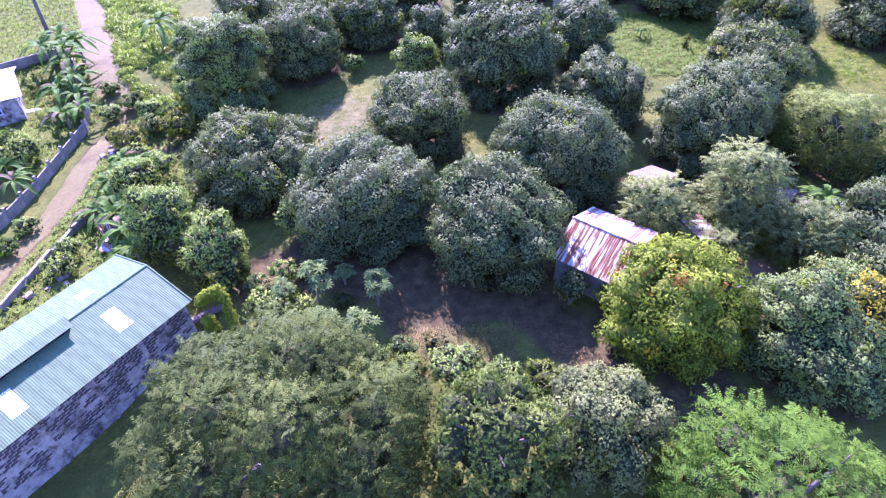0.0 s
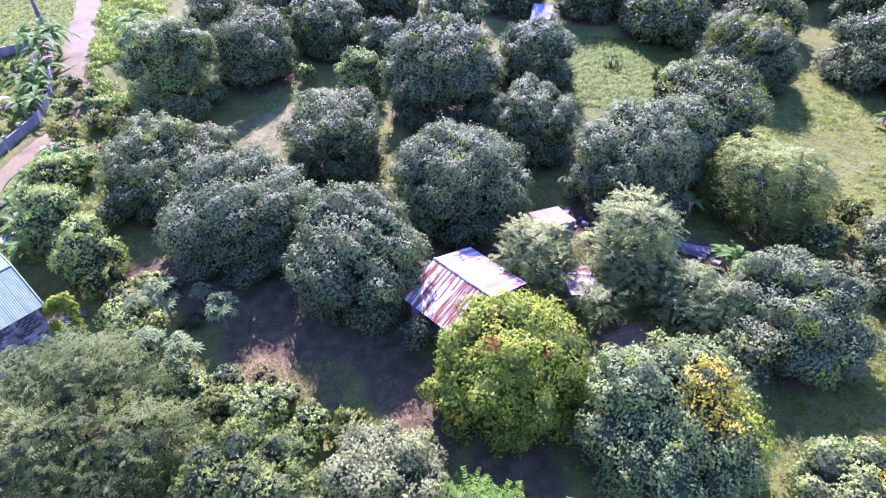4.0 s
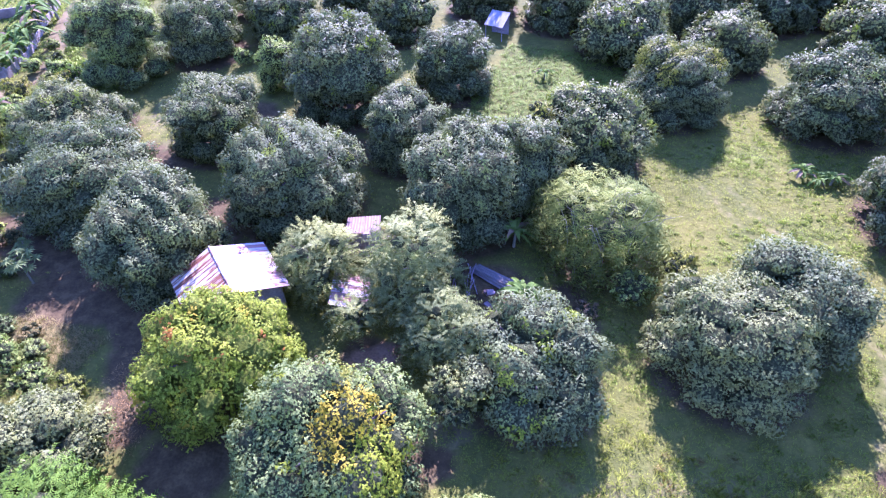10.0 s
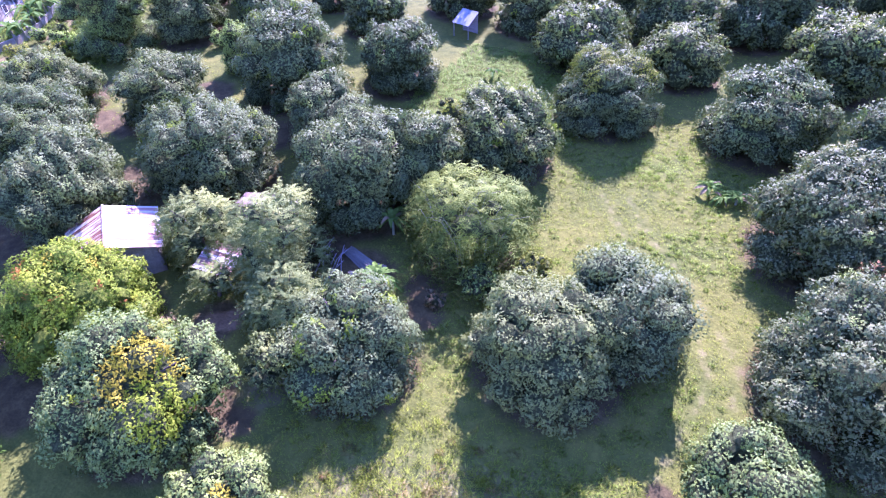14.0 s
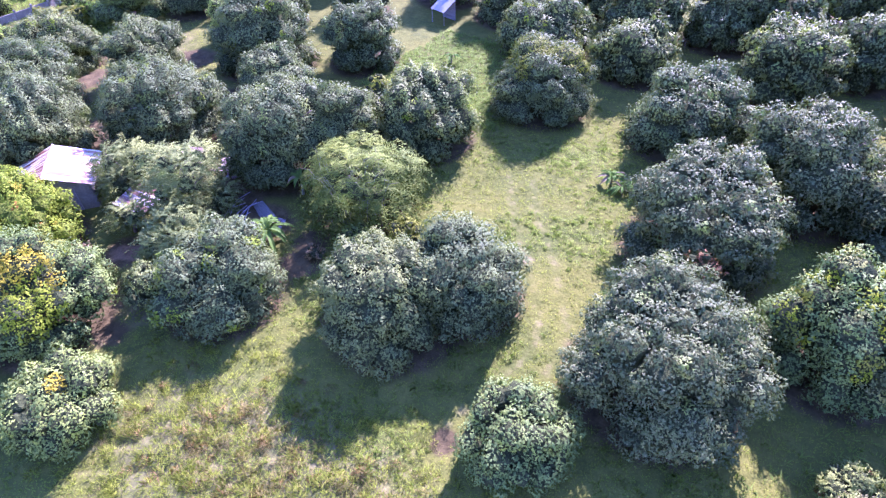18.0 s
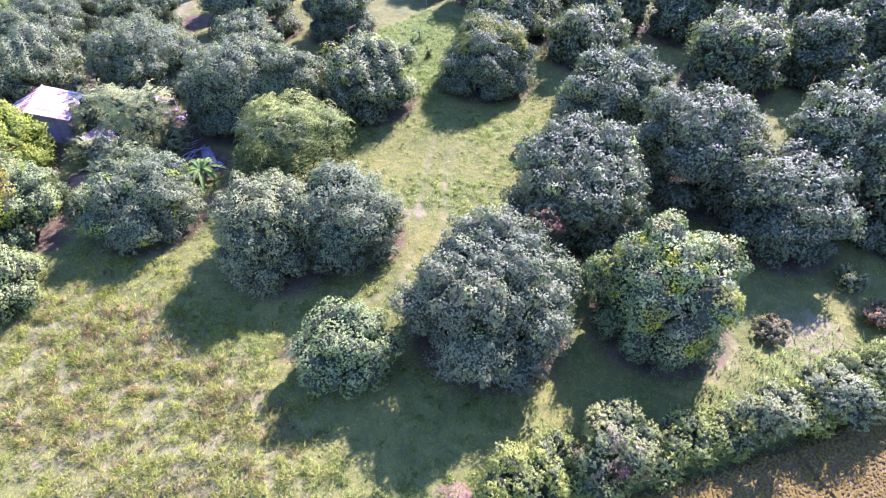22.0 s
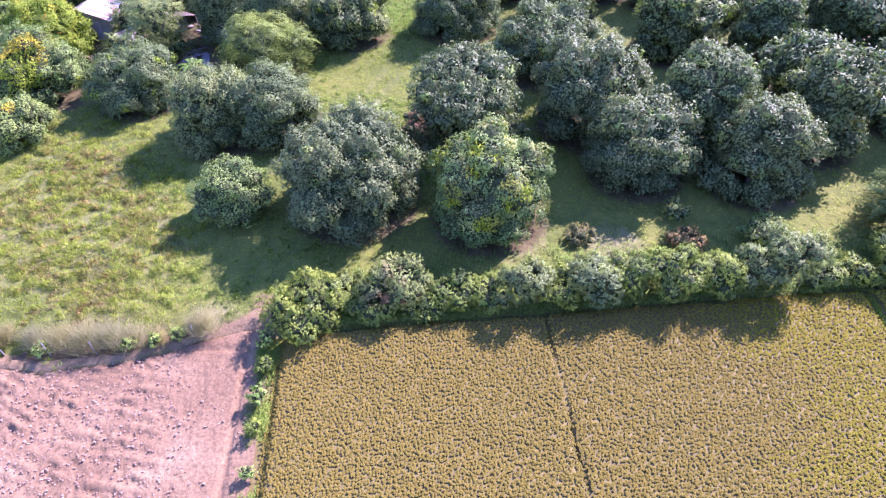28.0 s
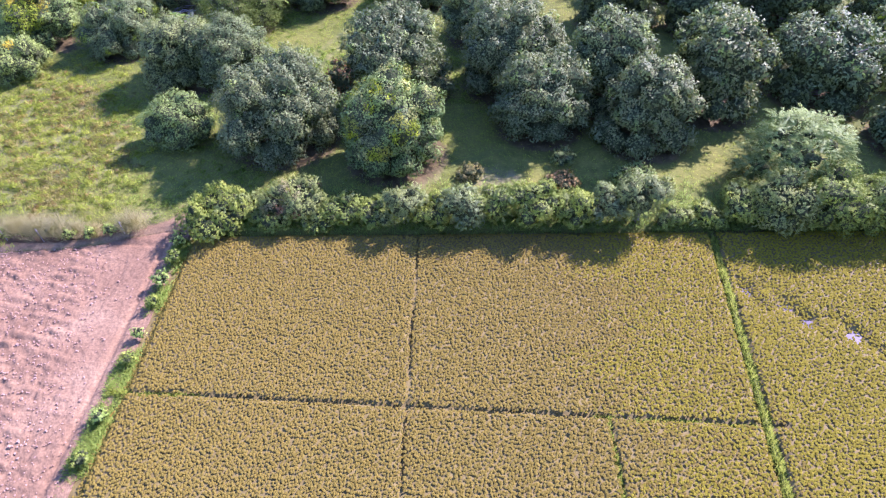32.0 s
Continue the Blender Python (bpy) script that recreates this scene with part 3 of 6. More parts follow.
DARK_MANGO = "dense dark-green mango tree with a rounded glossy crown"
TAN_MANGO = "mango tree with dark leaves and pale tan flower heads"
MANGOES = [
    # x, y, radius, height, leaf, label
    (-15.4, 38.5, 5.3, 4.2, "mango", DARK_MANGO), (-6.3, 31.7, 5.2, 6.0, "mango", DARK_MANGO), (2.9, 28.5, 4.5, 6.9, "mango", DARK_MANGO),
    (8.0, 36.9, 5.0, 6.9, "mango", DARK_MANGO), (-2.7, 42.0, 4.0, 6.4, "mango", DARK_MANGO), (20.1, 39.7, 4.7, 7.4, "mango", DARK_MANGO),
    (26.6, 49.1, 4.6, 6.2, "mango", DARK_MANGO), (23.4, 43.2, 3.0, 7.0, "mango", DARK_MANGO), (13.0, 45.4, 3.6, 6.0, "mango", DARK_MANGO),
    (4.9, 50.9, 5.1, 8.7, "mango", "tall dark-green mango tree with lighter shoots"), (12.7, 56.9, 3.8, 6.5, "mango", DARK_MANGO), (-14.8, 56.7, 4.2, 6.7, "mango", DARK_MANGO),
] + [                                                  # the rows beyond the clearing
    (26.5, 69.4, 4.9, 5.2, "mango", DARK_MANGO), (36.3, 69.7, 4.0, 5.5, "mango", DARK_MANGO), (44.8, 61.0, 4.9, 6.4, "mango", DARK_MANGO),
    (49.0, 73.7, 4.4, 7.0, "mango", DARK_MANGO), (54.4, 79.7, 3.4, 6.6, "mango", DARK_MANGO), (54.1, 57.5, 4.6, 8.0, "mango_tan", TAN_MANGO),
    (61.0, 56.1, 4.0, 6.3, "mango_tan", TAN_MANGO), (66.7, 61.9, 3.7, 7.4, "mango_tan", TAN_MANGO), (61.0, 63.1, 3.8, 8.4, "mango", DARK_MANGO),
    (66.4, 69.6, 3.4, 8.8, "mango_tan", TAN_MANGO), (68.8, 79.3, 4.6, 7.0, "mango", DARK_MANGO), (50.0, 48.2, 5.0, 7.6, "mango_tan", TAN_MANGO),
    (27.7, 27.4, 4.1, 4.6, "mango", DARK_MANGO), (52.0, 36.9, 5.0, 7.1, "mango_tan", TAN_MANGO),
] + [                                                  # the far edge of the orchard
    (-21.5, 64.5, 4.2, 6.4, "mango", DARK_MANGO), (-14.5, 68.5, 4.4, 6.4, "mango", DARK_MANGO), (-24.0, 73.0, 4.4, 6.4, "mango", DARK_MANGO), (18.0, 84.0, 4.4, 6.4, "mango", DARK_MANGO), (70.5, 88.0, 4.4, 6.6, "mango", DARK_MANGO), (64.0, 96.0, 4.6, 6.6, "mango", DARK_MANGO), (78.0, 80.0, 4.2, 6.6, "mango", DARK_MANGO),
    (-8.8, 62.6, 3.8, 6.2, "mango", DARK_MANGO), (-1.9, 59.5, 2.6, 5.2, "mango", DARK_MANGO), (3.5, 66.5, 3.6, 6.2, "mango", DARK_MANGO),
    (19.2, 75.0, 4.6, 6.4, "mango", DARK_MANGO), (33.3, 78.0, 4.4, 6.4, "mango", DARK_MANGO), (41.0, 81.5, 4.4, 6.4, "mango", DARK_MANGO), (46.0, 83.5, 3.8, 6.8, "mango", DARK_MANGO),
    (57.5, 88.5, 4.6, 6.8, "mango", DARK_MANGO), (61.5, 74.0, 3.4, 6.8, "mango", DARK_MANGO), (9.5, 76.0, 4.4, 6.4, "mango", DARK_MANGO), (-5.0, 72.0, 4.4, 6.4, "mango", DARK_MANGO), (26.0, 83.0, 4.6, 6.4, "mango", DARK_MANGO), (51.0, 92.0, 4.6, 6.8, "mango", DARK_MANGO),
]
TRUNKS = [(x, y, R) for x, y, R, *_ in MANGOES] + [(37.6, 32.6, 4.7), (40, 36.2, 3.9), (20.1, 19.9, 4.4), (12.4, 22.2, 4.3), (51.8, 37, 4.8), (59.2, 43.8, 4.2), (31.9, 59.4, 4.7), (-8, 13.5, 5.6), (29.2, 38.9, 3.7)]


def axis_steps(lo, hi, step, far):
    inner = np.arange(lo, hi + step / 2, step)
    outer = np.array([2, 5, 10, 20, 40, 80, 160, 320, 640, 1200, 2500])
    outer = outer[outer <= far]
    return np.concatenate([lo - outer[::-1], inner, hi + outer])


def build_ground():
    X, Y = np.meshgrid(axis_steps(-56, 104, 0.5, 2500), axis_steps(2, 98, 0.5, 2500))
    Z = ground_z(X, Y)
    s, d = paddy_sd(X, Y)
    field = smooth_step(-0.4, 0.3, d) * smooth_step(-0.2, 0.6, s)
    bank = seg_dist(X, Y, [(58.7, 27.3), (57.6, 23.5), (56.6, 19.4), (54.6, 15.3), (51.5, 11.5), (46, 5)])
    east = np.sign((X - 51.5) * (27.3 - 11.5) - (Y - 11.5) * (58.7 - 51.5))
    plough = ((s < 0.3) & (east > 0)) * smooth_step(0.0, 0.7, bank)
    Z = Z - 0.75 * np.maximum(field, plough)
    soil = np.zeros_like(X)
    for x, y, r in BARE:
        soil = np.maximum(soil, 1 - smooth_step(r * 0.45, r * 1.15, np.hypot(X - x, Y - y)))
    for x, y, R in TRUNKS:                             # fallen leaves, bare earth under the crowns; also browns the ground where shade falls
        soil = np.maximum(soil, 0.9 * (1 - smooth_step(R * 0.75, R * 1.2, np.hypot(X - x, Y - y))))
    soil = np.maximum(soil, 1 - smooth_step(0.5, 1.4, seg_dist(X, Y, LANE)))
    dry = np.zeros_like(X)
    for x, y, r in DRYISH:
        dry = np.maximum(dry, 0.45 * (1 - smooth_step(r * 0.3, r * 1.2, np.hypot(X - x, Y - y))))
    wheel = 0.3 * (1 - smooth_step(0.1, 0.55, np.minimum(seg_dist(X, Y, TRACK_A), seg_dist(X, Y, TRACK_B))))
    dry = np.maximum(dry, 0.4 * (1 - smooth_step(0.55, 1.15, np.hypot((X - 42) / 15, (Y - 19.5) / 7.5))))
    clay = np.maximum(1 - smooth_step(0.5, 1.3, seg_dist(X, Y, [(59.0, 26.4), (58.4, 27.2), (57.8, 27.9)])), 1 - smooth_step(0.1, 0.7, bank))
    clay = np.maximum(clay, 0.9 * (1 - smooth_step(0.4, 1.3, seg_dist(X, Y, [(18.4, 25.8), (20.0, 26.9)]))))
    ny, nx = X.shape
    i = np.arange(ny * nx).reshape(ny, nx)
    q = np.stack([i[:-1, :-1], i[:-1, 1:], i[1:, 1:], i[1:, :-1]], -1).reshape(-1, 4)
    me = mesh_of("ground", np.stack([X, Y, Z], -1).reshape(-1, 3), q, GROUND, smooth=True)
    for k, v in (("soil", soil), ("dry", dry), ("wheel", wheel), ("clay", clay)):
        me.attributes.new(k, "FLOAT", "POINT").data.foreach_set("value", v.ravel().astype(np.float32))
    return tagged(new("ground", me), "grassy orchard ground with dry and bare earth patches", "ground", kind="structure")


build_ground()


def sheet(name, X, Y, Z, material, label, category):
    ny, nx = X.shape
    i = np.arange(ny * nx).reshape(ny, nx)
    q = np.stack([i[:-1, :-1], i[:-1, 1:], i[1:, 1:], i[1:, :-1]], -1).reshape(-1, 4)
    return tagged(new(name, mesh_of(name, np.stack([X, Y, Z], -1).reshape(-1, 3), q, material, smooth=True)), label, category, kind="structure")


def build_road():
    pts = []
    for (ax, ay), (bx, by) in zip(LANE[:-1], LANE[1:]):
        n = max(int(math.hypot(bx - ax, by - ay) / 0.5), 1)
        pts += [(ax + (bx - ax) * k / n, ay + (by - ay) * k / n) for k in range(n)]
    p = np.array(pts)
    for _ in range(6):
        p[1:-1] = (p[:-2] + 2 * p[1:-1] + p[2:]) / 4
    d = unit(np.gradient(p, axis=0))
    side = np.stack([d[:, 1], -d[:, 0]], 1)
    rng = np.random.default_rng(5)
    w = np.linspace(-1, 1, 9)
    half = 0.9 + 0.75 * smooth_step(49, 55, p[:, 1]) + 0.15 * np.sin(np.arange(len(p)) * 0.23) + rng.normal(0, 0.08, len(p))
    X, Y = (p[:, i][:, None] + side[:, i][:, None] * w[None] * half[:, None] for i in range(2))
    Z = ground_z(X, Y) + 0.05 * (1 - w[None] ** 4) + rng.normal(0, 0.008, X.shape) + 0.006
    sheet("road", X, Y, Z, ROAD, "narrow pale dirt lane, rutted and stony", "road")


build_road()


def build_plough():
    rng = np.random.default_rng(9)
    s, d = np.meshgrid(np.arange(-19, 0.01, 0.14), np.arange(-6.5, 20.01, 0.14))
    X, Y = paddy(s, d)
    turned = smooth_step(4.5, 8.5, -s + 0.25 * d)
    furrow = np.sin((d * 1.0 + 0.02 * s * s + 0.15 * np.sin(s * 0.7)) * 2 * np.pi / 0.8)
    rough = rng.normal(0, 1, X.shape)
    rough = (rough + np.roll(rough, 1, 0) + np.roll(rough, 1, 1) + np.roll(rough, -1, 0)) / 2
    wide = np.kron(rng.normal(0, 1, (X.shape[0] // 4 + 2, X.shape[1] // 4 + 2)), np.ones((4, 4)))[: X.shape[0], : X.shape[1]]
    for _ in range(3):
        wide = (wide + np.roll(wide, 1, 0) + np.roll(wide, 1, 1) + np.roll(wide, -1, 0) + np.roll(wide, -1, 1)) / 5
    wide *= 1.8
    Z = -0.36 + turned * (0.035 * furrow * (0.6 + 0.8 * wide) + 0.028 * rough + 0.02 * wide) + (1 - turned) * (0.012 * rough + 0.01 * np.sin((d + 0.02 * s * s) * 2 * np.pi / 0.42))
    for turn in range(5):                              # tyre marks of the tractor's turn
        Z -= 0.05 * np.exp(-((np.hypot(s + 9.0, d - 4.5) - 4.2 - 0.34 * turn) / 0.09) ** 2) * (s > -6) * (d < 7.5) * (d > 2.2)
    Z -= 0.14 * np.exp(-((s + 1.5) / 0.16) ** 2)
    Z -= 0.12 * np.exp(-((d - 1.0 - 0.06 * s) / 0.18) ** 2)
    bank = seg_dist(X, Y, [(58.7, 27.3), (57.6, 23.5), (56.6, 19.4), (54.6, 15.3), (51.5, 11.5), (46, 5)])
    east = np.sign((X - 51.5) * (27.3 - 11.5) - (Y - 11.5) * (58.7 - 51.5))
    Z = np.where((east > 0), Z, Z - 0.6) - 0.5 * (1 - smooth_step(0.0, 0.5, bank))
    field = sheet("ploughed_field", X, Y, Z, PLOUGH, "freshly ploughed pinkish-brown earth with clods and ruts", "field")
    n = 4500
    s, d = rng.uniform(-19, -0.8, n), rng.uniform(0.8, 19, n)
    keep = rng.uniform(0, 1, n) < smooth_step(4.0, 8.0, -s + 0.25 * d) + 0.05
    s, d = s[keep], d[keep]
    x, y = paddy(s, d)
    r = rng.uniform(0.018, 0.048, len(s)) * rng.uniform(0.6, 1.3, len(s))
    cube = np.array([(-1, -1, -1), (1, -1, -1), (1, 1, -1), (-1, 1, -1), (-0.7, -0.7, 0.8), (0.7, -0.7, 0.8), (0.7, 0.7, 0.8), (-0.7, 0.7, 0.8)], float)
    face = np.array([(4, 5, 6, 7), (0, 1, 5, 4), (1, 2, 6, 5), (2, 3, 7, 6), (3, 0, 4, 7), (3, 2, 1, 0)])
    v = cube[None] * r[:, None, None] * rng.uniform(0.6, 1.5, (len(s), 1, 3)) * rng.uniform(0.7, 1.3, (len(s), 8, 1))
    a = rng.uniform(0, 6.28, len(s))
    v = np.stack([v[..., 0] * np.cos(a)[:, None] - v[..., 1] * np.sin(a)[:, None], v[..., 0] * np.sin(a)[:, None] + v[..., 1] * np.cos(a)[:, None], v[..., 2]], -1)
    v += np.stack([x, y, np.full_like(x, -0.33)], -1)[:, None]
    q = face[None] + (np.arange(len(s)) * 8)[:, None, None]
    tagged(under(new("soil_clods", mesh_of("soil_clods", v.reshape(-1, 3), q.reshape(-1, 4), CLOD)), field), "loose pinkish clods of turned earth", kind="stuff")


build_plough()


def bund_gap(s, d):
    """Distance to the nearest earth bund between the plots."""
    b1 = np.where(s < 35.5, np.abs(d - (12.6 + 0.056 * s)), 9)
    b2 = np.abs(s - 16.1 + 0.05 * np.sin(d * 0.9)) + 0.05
    b3 = np.abs(s - (35.9 - 0.1 * d)) - 0.22
    b4 = np.where(d > 12.6 + 0.056 * s, np.abs(s - 26.6), 9)
    return np.minimum(np.minimum(b1, b2), np.minimum(b3, b4))


def flooded(s, d):
    """Where the rice stands thin in open water."""
    return np.exp(-(seg_dist(s, d, [(36.6, 5.0), (37.6, 6.6), (41.4, 8.9), (42.6, 9.6)]) / 0.95) ** 2) * smooth_step(35.6, 36.3, s + 0.1 * d) * np.clip(0.55 + 0.6 * np.sin(s * 2.3 + 1.1 * d) * np.sin(d * 1.9 - 0.6 * s), 0, 1)


def thick_stand(s, d):
    """How high the matted straw stands: none at the bunds and edges, thin round the standing water."""
    return smooth_step(0.04, 0.18, bund_gap(s, d)) * smooth_step(0.1, 0.7, d) * smooth_step(0.4, 0.9, s) * (1 - np.minimum(1, 1.2 * flooded(s, d)))


def build_rice():
    rng = np.random.default_rng(11)
    s, d = np.meshgrid(np.arange(-0.2, 58, 0.25), np.arange(-0.5, 22.8, 0.25))
    X, Y = paddy(s, d)
    stubble = thick_stand(s, d)
    base = sheet("paddy_floor", X, Y, -0.42 + 0.38 * stubble + rng.normal(0, 0.02, X.shape), MUD, "matted straw and mud under the standing rice", "field")
    for name, line in (("bund", [(0.4, 12.6), (34.2, 14.5)]), ("bund", [(16.1, 0.6), (16.1, 24)]), ("bund", [(35.9, 0.6), (33.6, 24)]), ("bund", [(26.6, 14.1), (26.6, 24)])):
        p = [paddy(*q) for q in line]
        n = 60
        pts = [(p[0][0] + (p[1][0] - p[0][0]) * k / n + rng.normal(0, 0.05), p[0][1] + (p[1][1] - p[0][1]) * k / n + rng.normal(0, 0.05), -0.4 if line[0][0] == 35.9 else -0.36) for k in range(n + 1)]
        v, q = tube_arrays(pts, [(0.17 if line[0][0] == 35.9 else 0.11) + rng.uniform(-0.02, 0.03) for _ in pts], 8)
        under(new(name, mesh_of(name, v, q, GROUND if line[0][0] == 35.9 else MUD, smooth=True)), base)
    s, d = np.meshgrid(np.linspace(36.1, 56, 40), np.linspace(0.8, 23, 40))
    X, Y = paddy(s, d)
    sheet("water", X, Y, np.full_like(X, -0.36), WATER, "shallow muddy water standing in the paddy", "water")
    gs, gd = np.meshgrid(np.arange(0.3, 50, 0.135), np.arange(0.1, 22.5, 0.135))
    gs, gd = (gs + rng.normal(0, 0.05, gs.shape)).ravel(), (gd + rng.normal(0, 0.05, gd.shape)).ravel()
    keep = (bund_gap(gs, gd) > 0.1) & (gd > 0.25 + 0.25 * np.sin(gs * 0.55) + 0.2 * np.sin(gs * 1.7)) & (rng.uniform(0, 1, len(gs)) > 0.02 + 0.33 * flooded(gs, gd))
    gs, gd = gs[keep], gd[keep]
    x, y = paddy(gs, gd)
    h = 0.64 + 0.04 * np.sin(x * 0.8 + 2 * np.sin(y * 0.5)) + rng.normal(0, 0.02, len(x))
    green = (gs > 35.4) | (rng.uniform(0, 1, len(gs)) < 0.8 * smooth_step(25, 31, gs + 1.5 * np.sin(gd * 0.7) + np.sin(gd * 1.9)))
    for name, pick, mat, label in (("rice", ~green, "rice", "ripe golden-brown rice standing in dense rows"), ("rice", green, "rice_green", "ripening yellow-green rice standing in dense rows")):
        k, m = 4, int(pick.sum())
        stand = thick_stand(gs, gd)[pick]
        p = np.stack([x[pick], y[pick], -0.3 + 0.36 * stand + 0.1 * (h[pick] - 0.64)], -1)[:, None]
        a = np.arange(k) * 2 * np.pi / k + rng.uniform(0, 6.28, (m, 1)) + rng.normal(0, 0.15, (m, k))
        ring = np.stack([np.cos(a), np.sin(a), 0 * a], -1) * rng.uniform(0.055, 0.115, (m, k, 1))
        ring[..., 2] = rng.uniform(-0.06, -0.025, (m, k))
        tip = np.concatenate([rng.normal(0, 0.025, (m, 1, 2)), rng.uniform(0.015, 0.05, (m, 1, 1))], -1) + 0 * ring
        v = (p[:, :, None] + np.stack([tip, ring, np.roll(ring, -1, 1)], 2)).reshape(-1, 3)
        out = unit(ring + np.roll(ring, -1, 1) + np.array([0, 0, 1.2]) + rng.normal(0, 0.03, ring.shape)).reshape(-1, 3)
        me = soft_mesh(name, v, np.arange(m * k * 3).reshape(-1, 3), LEAF[mat], out, 0.3)
        me.attributes.new("bough", "FLOAT", "POINT").data.foreach_set("value", np.repeat(rng.uniform(0.32, 0.68, m), k * 3).astype(np.float32))
        tagged(new(name, me), label, "rice", kind="stuff")


build_rice()


# ---- trees ----
def tree(kind, x, y, R, H, seed, label, leaf="mango", low=-1.2, bumps=19, density=80, patches=(), squash=(1, 1), name="mango_tree", category="tree", group="", size=(0.22, 0.38), core=None, trunk=True, body=0.8, leaf_size=1.0, shoots=(0, 0.4, ()), inner=GAP_SHADE):
    rng = np.random.default_rng(seed)
    z0 = gz(x, y)
    H = H - z0
    top = empty(name, pose(x, y, z0), label, category, group)
    L = lobes_of(rng, R, H, low, bumps, squash, size, 9 if R > 1.8 and low < 0.3 else 0, body)
    small = H - low < 2.6 or not trunk
    P, N, I = on_lobes(rng, L, density, floor=-0.05 if small else 0.2, tuft=min(R / 3, 1.2))
    if kind == "whorl":
        mix = rng.permutation(len(P))
        P, N, I = P[mix], N[mix], I[mix]
        far_apart = spaced(P, 0.122 * leaf_size)
        P, N, I = P[far_apart], N[far_apart], I[far_apart]
    deep = rng.uniform(0, 1, len(P)) < {"whorl": 0.3, "small": 0.3}.get(kind, 0)
    P = np.concatenate([P, P[deep] - N[deep] * min(0.26, R * 0.12) + rng.normal(0, 0.08, (deep.sum(), 3))])
    N, I, big = np.concatenate([N, N[deep]]), np.concatenate([I, I[deep]]), np.concatenate([np.ones(len(deep)), np.full(deep.sum(), 1.6)])
    leaf_of = {0: ("crown", LEAF[leaf])}
    idx = np.zeros(len(P), int)
    for k, (px, py, pz, pr, pm) in enumerate(patches):
        leaf_of[k + 1] = ("young_leaves", LEAF[pm])
        idx[((P - np.array([px, py, pz])) ** 2).sum(1) < (pr * rng.uniform(0.75, 1.1, len(P))) ** 2] = k + 1
    count, reach, kinds = shoots
    high = np.flatnonzero(P[:, 2] > H * 0.35)
    for k in range(count):                             # tufts of young leaves here and there on the crown
        at, pm = P[high[rng.integers(len(high))]], kinds[k % len(kinds)]
        near_it = ((P - at) ** 2).sum(1) < (reach * rng.uniform(0.6, 1.3) * rng.uniform(0.7, 1.1, len(P))) ** 2
        spot = len(patches) + 1 + k % len(kinds)
        leaf_of[spot] = ("young_leaves", LEAF[pm])
        idx[near_it] = spot
    shade = rng.uniform(0.03, 1, len(L))
    whorl_tone = rng.uniform(0.03, 1, len(P))
    for k, (label_of, mt) in leaf_of.items():
        pick = idx == k
        if pick.sum() < 4:
            continue
        p, n, own, grow = P[pick], N[pick], 0.5 * shade[I[pick]] + 0.5 * whorl_tone[pick], big[pick][:, None]
        if kind == "whorl":
            v, q = rosettes(rng, p, n, 4, 0.1 * leaf_size, 0.085 * leaf_size, (0.62, 1.5), grow=1 + 0.5 * (grow - 1), loose=0.5)
        elif kind == "small":
            v, q = rosettes(rng, p, n, 6, 0.1, 0.062, (0.3, 1.3), grow=grow)
        elif kind == "feather":
            v, q = sprays(rng, p, n, 9, 0.95, 0.15, 0.06)
        else:
            v, q = sprays(rng, p, n, 6, 1.25, 0.3, 0.06, 0.8)
        each = len(v) // len(p)
        whorl = kind in ("whorl", "small")
        per = each // 3
        spot, out = (np.repeat(a, per, 0) if whorl else np.tile(np.repeat(a, per // 2, 0), (2, 1)) for a in (p, n))
        me = soft_mesh(label_of, v, q, mt, unit(out + (0.28 if kind == "whorl" else 0.4) * unit(v.reshape(-1, 3, 3).mean(1) - spot)), 0.14)
        # bough by bough a tone of its own
        own = np.repeat(own, each) if whorl else np.tile(np.repeat(own, each // 2), 2)
        me.attributes.new("bough", "FLOAT", "POINT").data.foreach_set("value", own.astype(np.float32))
        under(new(label_of, me), top)
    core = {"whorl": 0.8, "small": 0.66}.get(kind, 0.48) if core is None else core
    # added core: its darker colour stands in for shade inside the crown
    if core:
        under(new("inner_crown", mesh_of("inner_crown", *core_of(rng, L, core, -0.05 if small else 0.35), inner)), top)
    if trunk:
        r = 0.045 * R + 0.06
        h = min(max(H * 0.35, low + 0.4), H * 0.6)
        stem = tube("trunk", [(0, 0, -0.25), (0.03, 0, 0.1), (rng.normal(0, 0.08), rng.normal(0, 0.08), h * 0.6), (rng.normal(0, 0.12), rng.normal(0, 0.12), h)], [r * 1.5, r * 1.15, r, r * 0.8], BARK, top, 9)
        for k in range(4):
            a = k * 1.57 + rng.uniform(-0.5, 0.5)
            e = np.array([math.cos(a) * R * 0.62 * squash[0], math.sin(a) * R * 0.62 * squash[1], h + (H - h) * rng.uniform(0.35, 0.7)])
            m = e * 0.45 + np.array([0, 0, h * 0.65])
            tube("limb", [(0, 0, h * 0.7), tuple(m), tuple(e)], [r * 0.6, r * 0.42, r * 0.15], BARK, stem, 6)
    return top


for i, (x, y, R, H, leaf, label) in enumerate(MANGOES):
    near = y < 66
    grain = 1.0 if y < 47 else 1.25 if near else 1.7
    tree("whorl", x, y, R, H, 100 + i, label, leaf, density=80 if y < 47 else 50 if near else 26, leaf_size=grain, group="orchard mango trees", shoots=(18, 0.45, ("pale",)) if i % 3 or leaf == "mango_tan" else (30, 0.5, ("pale", "mango_fresh")))

